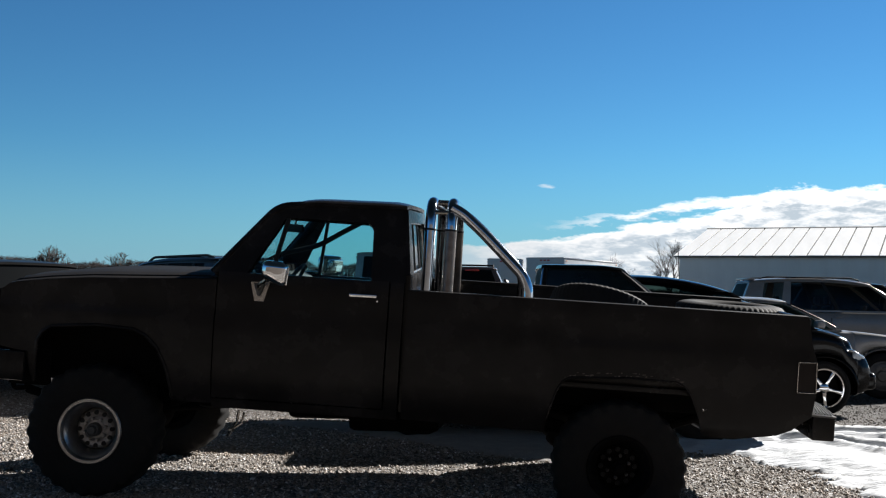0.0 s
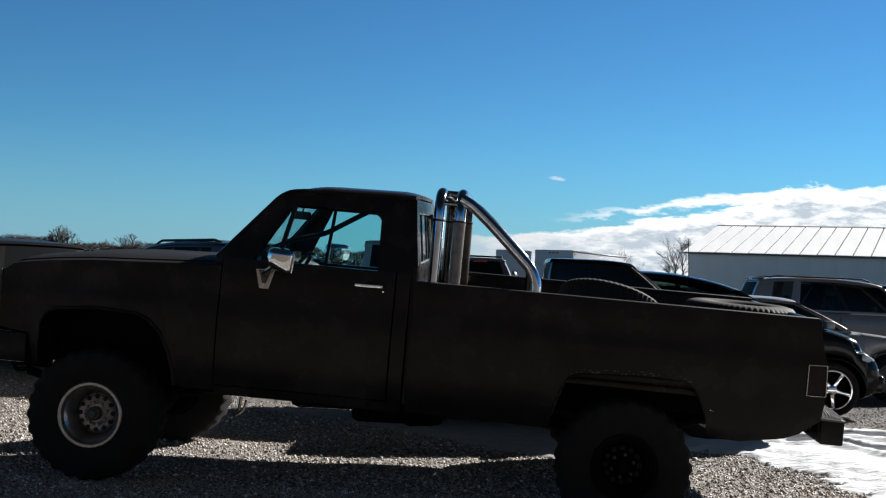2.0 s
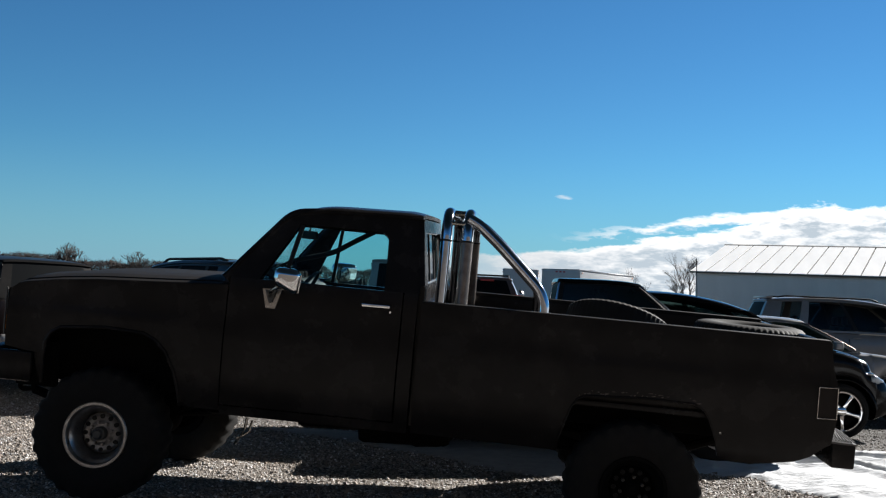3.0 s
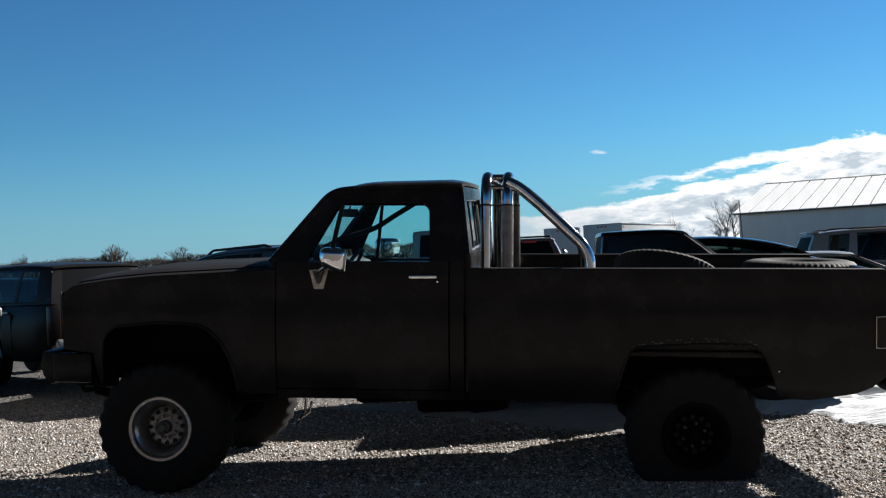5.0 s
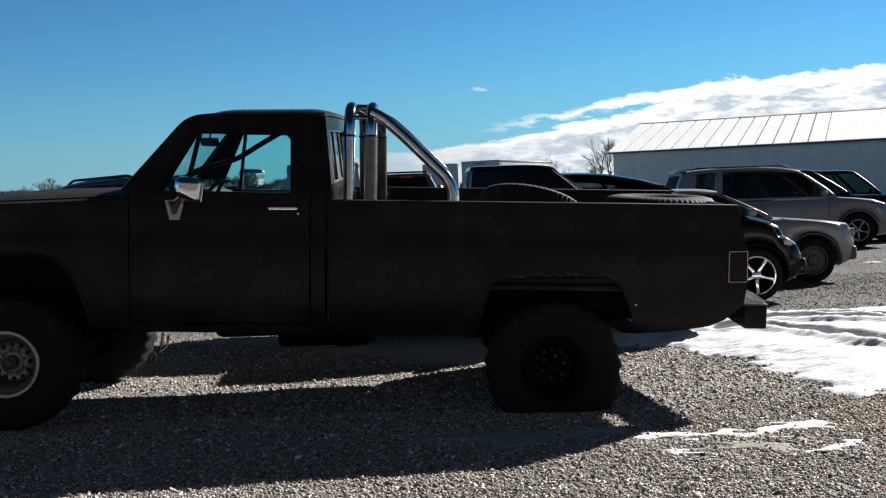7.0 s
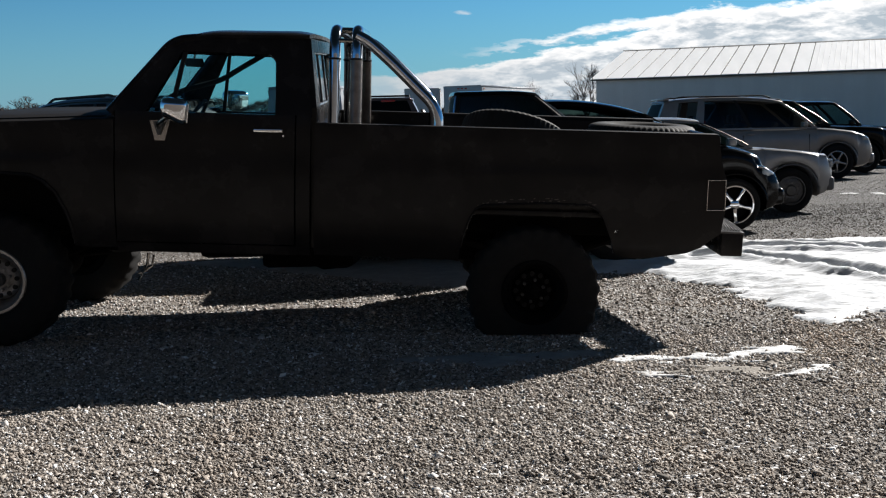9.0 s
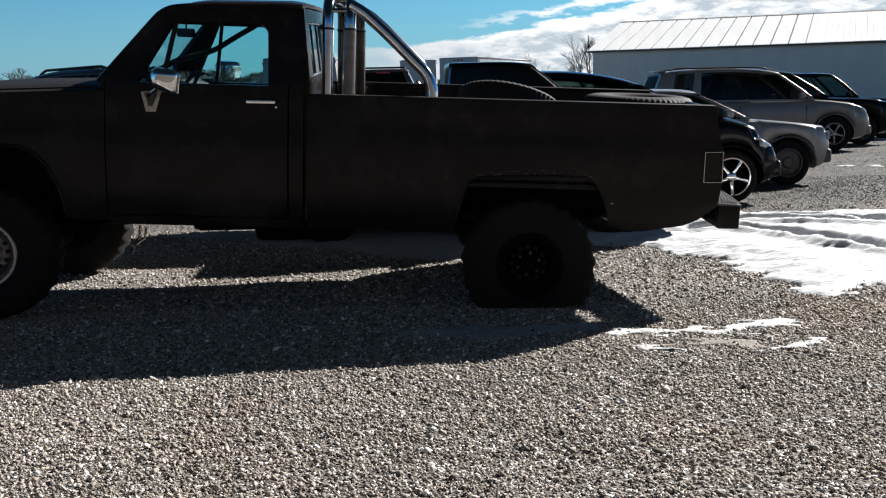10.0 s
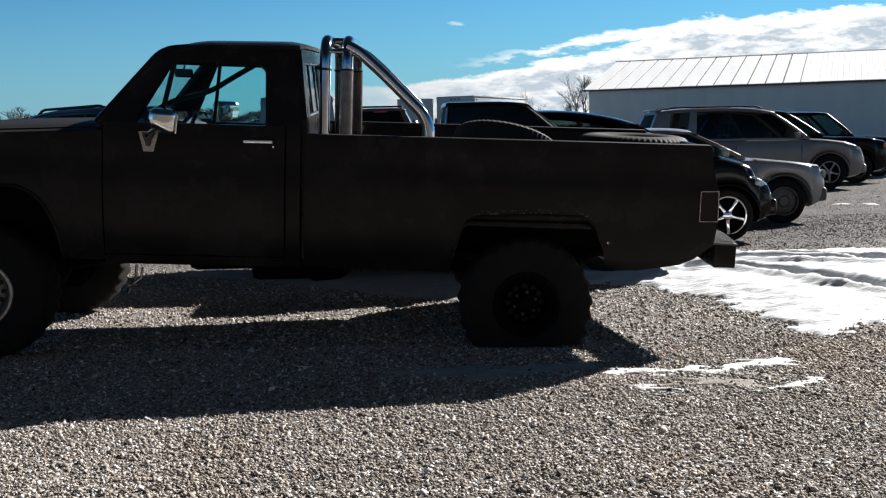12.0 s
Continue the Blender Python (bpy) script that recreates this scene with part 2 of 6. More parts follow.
def gravel_material():
    m = bpy.data.materials.new("gravel_ground")
    m.use_nodes = True
    nt = m.node_tree
    b = nt.nodes["Principled BSDF"]
    b.inputs["Roughness"].default_value = 0.9
    co = nt.nodes.new("ShaderNodeTexCoord")
    v = nt.nodes.new("ShaderNodeTexVoronoi")
    v.inputs["Scale"].default_value = 62
    v.inputs["Randomness"].default_value = 1
    nt.links.new(co.outputs["Object"], v.inputs["Vector"])
    hue = nt.nodes.new("ShaderNodeSeparateColor")
    nt.links.new(v.outputs["Color"], hue.inputs[0])
    r = nt.nodes.new("ShaderNodeValToRGB")
    for p, c in ((0.0, (0.056, 0.048, 0.041)), (0.45, (0.112, 0.096, 0.081)), (0.8, (0.158, 0.135, 0.113)), (1.0, (0.235, 0.203, 0.172))):
        e = r.color_ramp.elements.new(p) if p not in (0.0, 1.0) else r.color_ramp.elements[int(p)]
        e.color = (*c, 1)
    nt.links.new(hue.outputs[0], r.inputs[0])
    n = nt.nodes.new("ShaderNodeTexNoise")
    n.inputs["Scale"].default_value = 0.7
    n.inputs["Detail"].default_value = 6
    nt.links.new(co.outputs["Object"], n.inputs["Vector"])
    mr = nt.nodes.new("ShaderNodeMapRange")
    mr.inputs["From Min"].default_value = 0.35
    mr.inputs["From Max"].default_value = 0.68
    mr.inputs["To Min"].default_value = 0.72
    mr.inputs["To Max"].default_value = 1.18
    nt.links.new(n.outputs[0], mr.inputs[0])
    mx = nt.nodes.new("ShaderNodeMix")
    mx.data_type = "RGBA"
    mx.blend_type = "MULTIPLY"
    mx.inputs["Factor"].default_value = 1
    nt.links.new(r.outputs[0], mx.inputs["A"])
    nt.links.new(mr.outputs[0], mx.inputs["B"])
    # winter field beyond the lot
    sp = nt.nodes.new("ShaderNodeSeparateXYZ")
    nt.links.new(co.outputs["Object"], sp.inputs[0])
    fld = nt.nodes.new("ShaderNodeMapRange")
    fld.inputs["From Min"].default_value = 48
    fld.inputs["From Max"].default_value = 54
    nt.links.new(sp.outputs[1], fld.inputs[0])
    mf = nt.nodes.new("ShaderNodeMix")
    mf.data_type = "RGBA"
    nt.links.new(fld.outputs[0], mf.inputs["Factor"])
    nt.links.new(mx.outputs["Result"], mf.inputs["A"])
    mf.inputs["B"].default_value = (0.085, 0.066, 0.048, 1)
    nt.links.new(far_shade(nt, sp.outputs[1], mf.outputs["Result"]), b.inputs["Base Color"])
    bp = nt.nodes.new("ShaderNodeBump")
    bp.inputs["Strength"].default_value = 0.9
    bp.inputs["Distance"].default_value = 0.011
    inv = nt.nodes.new("ShaderNodeMath")
    inv.operation = "SUBTRACT"
    inv.inputs[0].default_value = 1.0
    nt.links.new(v.outputs["Distance"], inv.inputs[1])
    nt.links.new(inv.outputs[0], bp.inputs["Height"])
    nt.links.new(bp.outputs[0], b.inputs["Normal"])
    return m


def stone_material():
    m = bpy.data.materials.new("gravel_stone")
    m.use_nodes = True
    nt = m.node_tree
    b = nt.nodes["Principled BSDF"]
    b.inputs["Roughness"].default_value = 0.85
    g = nt.nodes.new("ShaderNodeNewGeometry")
    r = nt.nodes.new("ShaderNodeValToRGB")
    for p, c in ((0.0, (0.055, 0.047, 0.040)), (0.35, (0.164, 0.137, 0.114)), (0.62, (0.248, 0.211, 0.178)), (0.85, (0.313, 0.270, 0.233)), (1.0, (0.542, 0.485, 0.427))):
        e = r.color_ramp.elements.new(p) if p not in (0.0, 1.0) else r.color_ramp.elements[int(p)]
        e.color = (*c, 1)
    nt.links.new(g.outputs["Random Per Island"], r.inputs[0])
    co = nt.nodes.new("ShaderNodeTexCoord")
    # tan stain where fines and clay come through
    n = nt.nodes.new("ShaderNodeTexNoise")
    n.inputs["Scale"].default_value = 0.8
    n.inputs["Detail"].default_value = 5
    nt.links.new(co.outputs["Object"], n.inputs["Vector"])
    mr = nt.nodes.new("ShaderNodeMapRange")
    mr.inputs["From Min"].default_value = 0.52
    mr.inputs["From Max"].default_value = 0.72
    mr.inputs["To Max"].default_value = 0.6
    nt.links.new(n.outputs[0], mr.inputs[0])
    mx = nt.nodes.new("ShaderNodeMix")
    mx.data_type = "RGBA"
    mx.blend_type = "MULTIPLY"
    nt.links.new(mr.outputs[0], mx.inputs["Factor"])
    nt.links.new(r.outputs[0], mx.inputs["A"])
    mx.inputs["B"].default_value = (1.0, 0.84, 0.66, 1)
    sp = nt.nodes.new("ShaderNodeSeparateXYZ")
    nt.links.new(co.outputs["Object"], sp.inputs[0])
    nt.links.new(far_shade(nt, sp.outputs[1], mx.outputs["Result"]), b.inputs["Base Color"])
    return m


M_PAINT = material("weathered_black_paint", (0.0120, 0.0108, 0.0105), 0.26, spec=0.11, vary=0.35, scale=3.0, dirt=(0.035, 0.0305, 0.0285), dirt_amount=0.55, dirt_scale=1.5, bump=0.04, bump_scale=14)
M_DUSTY = material("dust_filmed_black_paint", (0.0135, 0.0120, 0.0112), 0.62, spec=0.10, vary=0.3, scale=4.0, dirt=(0.025, 0.0215, 0.0195), dirt_amount=0.5, dirt_scale=2.2, bump=0.04, bump_scale=40)
M_INSIDE = material("black_underbody", (0.0045, 0.0043, 0.0042), 0.9, spec=0.06, vary=0.3, scale=8, dirt=(0.012, 0.010, 0.009), dirt_amount=0.4)
M_RUST = material("rusty_edge", (0.10, 0.080, 0.070), 0.85, vary=0.5, scale=30, dirt=(0.02, 0.018, 0.017), dirt_amount=0.9, dirt_scale=14)
M_CHROME = material("chrome", (0.78, 0.79, 0.80), 0.07, 1.0, vary=0.06, scale=14)
M_BAR = material("tarnished_chrome_tube", (0.52, 0.56, 0.61), 0.09, 1.0, vary=0.2, scale=14, dirt=(0.15, 0.13, 0.115), dirt_amount=0.35, dirt_scale=6)
# Brown base stands in for the dark surroundings mirrored in the rear hoop.
M_REFLTUBE = material("painted_reflection_tube", (0.20, 0.175, 0.155), 0.34, 0.85, vary=0.25, scale=16, dirt=(0.07, 0.056, 0.046), dirt_amount=0.6, dirt_scale=7)
M_PRIVACY = material("dark_rear_glass", (0.006, 0.007, 0.008), 0.5, spec=0.015)
M_CHROME_OLD = material("dulled_chrome", (0.40, 0.38, 0.355), 0.25, 1.0, vary=0.2, scale=18, dirt=(0.10, 0.075, 0.05), dirt_amount=0.4, dirt_scale=9)
M_STEP = material("dull_step_steel", (0.06, 0.057, 0.053), 0.6, vary=0.3, scale=20)
M_DISC = material("dirty_aluminium", (0.34, 0.325, 0.31), 0.45, 0.6, vary=0.3, scale=16, dirt=(0.03, 0.027, 0.024), dirt_amount=0.7, dirt_scale=10)
M_ALLOY = material("cast_aluminium", (0.35, 0.34, 0.335), 0.3, 0.9, vary=0.15, scale=20, dirt=(0.10, 0.09, 0.08), dirt_amount=0.5, dirt_scale=12)
M_TYRE = material("tyre_rubber", (0.009, 0.0085, 0.008), 0.8, spec=0.2, vary=0.3, scale=18, dirt=(0.022, 0.019, 0.017), dirt_amount=0.4, dirt_scale=6, bump=0.15, bump_scale=120)
M_RUBBER = material("black_rubber_trim", (0.008, 0.008, 0.008), 0.6, spec=0.25)
M_SPARE = material("worn_spare_rubber", (0.014, 0.0128, 0.012), 0.75, spec=0.25, vary=0.3, scale=14, dirt=(0.034, 0.029, 0.025), dirt_amount=0.5, dirt_scale=5)
M_GLASS = glass("clear_window_glass", (0.80, 0.93, 0.93), 0.012)
M_WIND = glass("windshield_glass", (0.86, 0.95, 0.95), 0.012)
M_TINT = glass("tinted_window_glass", (0.30, 0.31, 0.30), 0.016)
M_TEAL = material("dark_teal_glass", (0.006, 0.013, 0.0155), 0.10, spec=0.35, vary=0.25, scale=2.5)
M_DIM = glass("dim_tinted_glass", (0.15, 0.21, 0.20), 0.012)
M_SMOKE = glass("light_tinted_glass", (0.38, 0.52, 0.50), 0.018)
M_LENS_RED = material("red_lamp_lens", (0.35, 0.012, 0.010), 0.15, vary=0.15, scale=40, coat=0.6)
M_LENS_AMBER = material("amber_lamp_lens", (0.70, 0.20, 0.02), 0.15, vary=0.1, scale=40, coat=0.6)
M_LENS_CLEAR = material("clear_lamp_lens", (0.30, 0.32, 0.33), 0.12, vary=0.3, scale=30, coat=0.8)
M_LENS_DARK = material("dark_red_lens", (0.006, 0.003, 0.003), 0.3, spec=0.2, vary=0.2, scale=40)
M_VINYL = material("dark_vinyl", (0.03, 0.03, 0.032), 0.6, vary=0.25, scale=10, bump=0.1, bump_scale=200)
M_SEAT = material("grey_seat_cloth", (0.09, 0.095, 0.10), 0.85, vary=0.2, scale=25, bump=0.15, bump_scale=260)
M_BELT = material("black_webbing", (0.012, 0.012, 0.013), 0.8, vary=0.2, scale=90)
M_SNOW = material("old_snow", (0.72, 0.74, 0.765), 0.75, vary=0.06, scale=5, dirt=(0.45, 0.43, 0.40), dirt_amount=0.35, dirt_scale=1.6, bump=0.9, bump_scale=30, stretch=(0.6, 2.2, 1))
M_SNOW_THIN = material("gritty_thin_snow", (0.74, 0.745, 0.75), 0.8, vary=0.12, scale=14, dirt=(0.30, 0.27, 0.235), dirt_amount=0.75, dirt_scale=9, bump=0.6, bump_scale=50)
# Dirty snow for the shaded patches; their shade is deepened in its colour.
M_SNOW_SHADE = material("shaded_dirty_snow", (0.36, 0.345, 0.33), 0.8, vary=0.2, scale=9, dirt=(0.30, 0.28, 0.26), dirt_amount=0.7, dirt_scale=4, bump=0.5, bump_scale=40)
M_SLUSH = material("gritty_slush", (0.27, 0.24, 0.205), 0.85, vary=0.3, scale=12, dirt=(0.18, 0.15, 0.12), dirt_amount=0.8, dirt_scale=7, bump=0.5, bump_scale=60)
M_GRAVEL = gravel_material()
M_STONE = stone_material()
M_BARN_WALL = material("white_barn_steel", (0.60, 0.605, 0.59), 0.55, vary=0.06, scale=1.2, stretch=(1, 1, 0.2))
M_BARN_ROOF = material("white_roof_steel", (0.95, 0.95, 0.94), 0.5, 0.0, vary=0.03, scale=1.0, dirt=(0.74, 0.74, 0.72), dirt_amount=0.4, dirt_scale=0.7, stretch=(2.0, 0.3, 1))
M_BARN_DARK = material("dark_roof_joint", (0.10, 0.10, 0.095), 0.8, vary=0.3, scale=4)
M_BARK = material("bare_winter_bark", (0.055, 0.043, 0.037), 0.9, vary=0.35, scale=4)
M_BRUSH = material("brown_winter_brush", (0.036, 0.026, 0.025), 0.95, island=0.4)
M_BROWN_WALL = material("sky_blocker_brown", (0.068, 0.055, 0.046), 0.7, vary=0.2, scale=2)
M_TRAILER = material("white_trailer_skin", (0.42, 0.435, 0.44), 0.4, vary=0.06, scale=3, dirt=(0.4, 0.38, 0.35), dirt_amount=0.3, dirt_scale=1.5)


# ---------------------------------------------------------------- mesh helpers
def bm_of(verts, faces):
    bm = bmesh.new()
    vs = [bm.verts.new(v) for v in verts]
    for f in faces:
        try:
            bm.faces.new([vs[i] for i in f])
        except ValueError:
            pass
    bmesh.ops.recalc_face_normals(bm, faces=bm.faces)
    return bm


def part(name, bm, mat, parent=None, label="", m=None, sharp=35.0):
    """Links a bmesh as one mesh object under a thing or a part."""
    me = bpy.data.meshes.new(name)
    bm.to_mesh(me)
    bm.free()
    me.materials.append(mat)
    me.shade_smooth()
    me.set_sharp_from_angle(angle=radians(sharp))
    ob = new(name, me)
    if parent is not None:
        ob.parent = parent
    if m is not None:
        ob.matrix_local = m
    if label:
        ob["label"] = label
    return ob


def thing(name, label, category, m=Matrix(), group="", kind=""):
    ob = new(name)
    ob.empty_display_size = 0.2
    ob.matrix_world = m
    return tagged(ob, label, category, group, kind)


def box(x0, x1, y0, y1, z0, z1, bev=0.01, seg=2):
    bm = bmesh.new()
    bmesh.ops.create_cube(bm, size=1.0)
    for v in bm.verts:
        v.co = ((x0 + x1) / 2 + v.co.x * (x1 - x0), (y0 + y1) / 2 + v.co.y * (y1 - y0), (z0 + z1) / 2 + v.co.z * (z1 - z0))
    if bev:
        bmesh.ops.bevel(bm, geom=list(bm.edges), offset=bev, segments=seg, affect="EDGES", profile=0.5)
    return bm


def join(*bms):
    out = bms[0]
    for b in bms[1:]:
        me = bpy.data.meshes.new("tmp")
        b.to_mesh(me)
        b.free()
        out.from_mesh(me)
        bpy.data.meshes.remove(me)
    return out


def moved(bm, m):
    bmesh.ops.transform(bm, matrix=m, verts=bm.verts)
    return bm


def prism(poly, y0, y1, bev=0.0):
    """A polygon in x and z, drawn out along y."""
    n = len(poly)
    verts = [(x, y0, z) for x, z in poly] + [(x, y1, z) for x, z in poly]
    faces = [tuple(range(n)), tuple(range(2 * n - 1, n - 1, -1))] + [(i, (i + 1) % n, n + (i + 1) % n, n + i) for i in range(n)]
    bm = bm_of(verts, faces)
    if bev:
        bmesh.ops.bevel(bm, geom=list(bm.edges), offset=bev, segments=2, affect="EDGES", profile=0.5)
    return bm


def ribbon(quad, t):
    """A four-cornered plate with thickness t behind its face."""
    a, b, c, d = [Vector(p) for p in quad]
    n = (b - a).cross(d - a).normalized() * t
    pts = [a, b, c, d, a + n, b + n, c + n, d + n]
    return bm_of(pts, [(0, 1, 2, 3), (7, 6, 5, 4), (0, 4, 5, 1), (1, 5, 6, 2), (2, 6, 7, 3), (3, 7, 4, 0)])


def tube(points, r, seg=12, radii=None):
    pts = [Vector(p) for p in points]
    rings = []
    up = None
    verts, faces = [], []
    for i, p in enumerate(pts):
        d = (pts[min(i + 1, len(pts) - 1)] - pts[max(i - 1, 0)]).normalized()
        if up is None:
            up = Vector((0, 0, 1)) if abs(d.z) < 0.9 else Vector((1, 0, 0))
        side = d.cross(up).normalized()
        up = side.cross(d).normalized()
        rad = radii[i] if radii else r
        for k in range(seg):
            a = 2 * math.pi * k / seg
            verts.append(p + side * math.cos(a) * rad + up * math.sin(a) * rad)
    for i in range(len(pts) - 1):
        for k in range(seg):
            faces.append((i * seg + k, i * seg + (k + 1) % seg, (i + 1) * seg + (k + 1) % seg, (i + 1) * seg + k))
    faces.append(tuple(range(seg)))
    faces.append(tuple(range(len(verts) - 1, len(verts) - 1 - seg, -1)))
    return bm_of(verts, faces)


def bend(points, radius, n=6):
    """Rounds the inner corners of a polyline."""
    pts = [Vector(p) for p in points]
    out = [pts[0]]
    for a, b, c in zip(pts, pts[1:], pts[2:]):
        u, w = (a - b), (c - b)
        t = min(radius, u.length * 0.45, w.length * 0.45)
        p, q = b + u.normalized() * t, b + w.normalized() * t
        for k in range(n + 1):
            s = k / n
            out.append(p * (1 - s) ** 2 + b * 2 * s * (1 - s) + q * s * s)
    out.append(pts[-1])
    return out


def lathe(profile, seg=48):
    """Turns (radius, y) pairs about the y axis."""
    verts, faces = [], []
    n = len(profile)
    for k in range(seg):
        a = 2 * math.pi * k / seg
        for r, y in profile:
            verts.append((r * math.cos(a), y, r * math.sin(a)))
    for k in range(seg):
        for i in range(n - 1):
            faces.append((k * n + i, k * n + i + 1, ((k + 1) % seg) * n + i + 1, ((k + 1) % seg) * n + i))
    bm = bm_of(verts, faces)
    bmesh.ops.remove_doubles(bm, verts=bm.verts, dist=1e-5)
    return bm


def interp(x, table):
    if x <= table[0][0]:
        return table[0][1]
    for (x0, v0), (x1, v1) in zip(table, table[1:]):
        if x <= x1:
            return v0 + (v1 - v0) * (x - x0) / (x1 - x0) if x1 > x0 else v1
    return table[-1][1]


def side_sheet(xs, lo, hi, yfun, thick, nz=10):
    """A body side: columns at xs from lo(x) to hi(x), lying on y = yfun(x, z), with thickness to the inside."""
    verts, faces = [], []
    n = nz + 1
    for x in xs:
        a, b = lo(x), hi(x)
        for k in range(n):
            z = a + (b - a) * k / nz
            verts.append((x, yfun(x, z)[0], z))
    off = len(verts)
    for x in xs:
        a, b = lo(x), hi(x)
        for k in range(n):
            z = a + (b - a) * k / nz
            y, s = yfun(x, z)
            verts.append((x, y + s * thick, z))
    m = len(xs)
    for i in range(m - 1):
        for k in range(nz):
            p = i * n + k
            faces.append((p, p + n, p + n + 1, p + 1))
            faces.append((off + p, off + p + 1, off + p + n + 1, off + p + n))
        for k in (0, nz):
            p = i * n + k
            faces.append((p, p + n, off + p + n, off + p))
    for i in (0, m - 1):
        for k in range(nz):
            p = i * n + k
            faces.append((p, p + 1, off + p + 1, off + p))
    return bm_of(verts, faces)


def spaced(a, b, step, extra=()):
    n = max(2, int(math.ceil((b - a) / step)) + 1)
    s = [a + (b - a) * i / (n - 1) for i in range(n)] + [e for e in extra if a < e < b]
    return sorted(set(round(v, 4) for v in s))


# ---------------------------------------------------------------- ground
def ground():
    def axis(lo, hi, fine0, fine1, step):
        a = list(np.arange(fine0, fine1 + 1e-6, step))
        d, v = step, fine1
        while v < hi:
            d *= 1.5
            v = min(hi, v + d)
            a.append(v)
        d, v = step, fine0
        b = []
        while v > lo:
            d *= 1.5
            v = max(lo, v - d)
            b.append(v)
        return b[::-1] + a
    xs, ys = axis(-2500, 2500, -9, 14, 0.25), axis(-1500, 3500, -8, 18, 0.25)
    verts, faces = [], []
    for y in ys:
        for x in xs:
            far = max(0.0, 1 - max(abs(x) / 60, abs(y) / 60))
            z = (noise.noise(Vector((x * 0.45, y * 0.45, 2.0))) * 0.018 + noise.noise(Vector((x * 1.7, y * 1.7, 7.0))) * 0.008) * far - 0.012
            verts.append((x, y, z))
    n = len(xs)
    for j in range(len(ys) - 1):
        for i in range(n - 1):
            faces.append((j * n + i, j * n + i + 1, (j + 1) * n + i + 1, (j + 1) * n + i))
    me = bpy.data.meshes.new("ground")
    me.from_pydata(verts, [], faces)
    me.materials.append(M_GRAVEL)
    me.shade_smooth()
    ob = new("ground", me)
    return tagged(ob, "open lot of loose grey crushed gravel", "ground", kind="structure")


def ground_z(x, y):
    return noise.noise(Vector((x * 0.45, y * 0.45, 2.0))) * 0.018 + noise.noise(Vector((x * 1.7, y * 1.7, 7.0))) * 0.008 - 0.012


def stones():
    """Loose crushed stone over the part of the lot near the truck."""
    rng = np.random.default_rng(5)
    base = np.array([(1, 0, 0), (-1, 0, 0), (0, 1, 0), (0, -1, 0), (0, 0, 1), (0, 0, -1)], float)
    tri = np.array([(0, 2, 4), (2, 1, 4), (1, 3, 4), (3, 0, 4), (2, 0, 5), (1, 2, 5), (3, 1, 5), (0, 3, 5)])
    zones = ((-4.2, 4.6, -3.3, 0.2, 170000, 0.0074), (-7.0, 5.5, 0.2, 4.5, 72000, 0.0094), (-9.0, 9.0, 4.5, 10.0, 52000, 0.0084), (-2.0, 14.0, 10.0, 22.0, 34000, 0.0070))
    allv, allf = [], []
    count = 0
    for x0, x1, y0, y1, num, size in zones:
        px, py = rng.uniform(x0, x1, num), rng.uniform(y0, y1, num)
        s = size * np.exp(rng.normal(0, 0.33, num))
        pz = np.array([ground_z(a, b) for a, b in zip(px, py)]) + s * 0.22
        shape = rng.uniform(0.6, 1.25, (num, 1, 3)) * np.array([1.15, 0.9, 0.62])
        v = base[None] * shape + rng.normal(0, 0.16, (num, 6, 3))
        q = rng.normal(0, 1, (num, 4)) * np.array([1, 0.35, 0.35, 1])
        q /= np.linalg.norm(q, axis=1)[:, None]
        w, a, b, c = q.T
        R = np.stack([1 - 2 * (b * b + c * c), 2 * (a * b - c * w), 2 * (a * c + b * w), 2 * (a * b + c * w), 1 - 2 * (a * a + c * c), 2 * (b * c - a * w), 2 * (a * c - b * w), 2 * (b * c + a * w), 1 - 2 * (a * a + b * b)], 1).reshape(num, 3, 3)
        v = np.einsum("nij,nkj->nki", R, v) * s[:, None, None] + np.stack([px, py, pz], 1)[:, None]
        allv.append(v.reshape(-1, 3))
        allf.append((tri[None] + (count + np.arange(num) * 6)[:, None, None]).reshape(-1, 3))
        count += num * 6
    v, f = np.concatenate(allv), np.concatenate(allf)
    me = bpy.data.meshes.new("loose_gravel")
    me.vertices.add(len(v))
    me.vertices.foreach_set("co", v.ravel())
    me.loops.add(f.size)
    me.loops.foreach_set("vertex_index", f.ravel().astype(np.int32))
    me.polygons.add(len(f))
    me.polygons.foreach_set("loop_start", np.arange(0, f.size, 3, dtype=np.int32))
    me.update(calc_edges=True)
    me.materials.append(M_STONE)
    ob = new("loose_gravel", me)
    return tagged(ob, "loose angular grey and tan crushed stones", "gravel", kind="stuff")


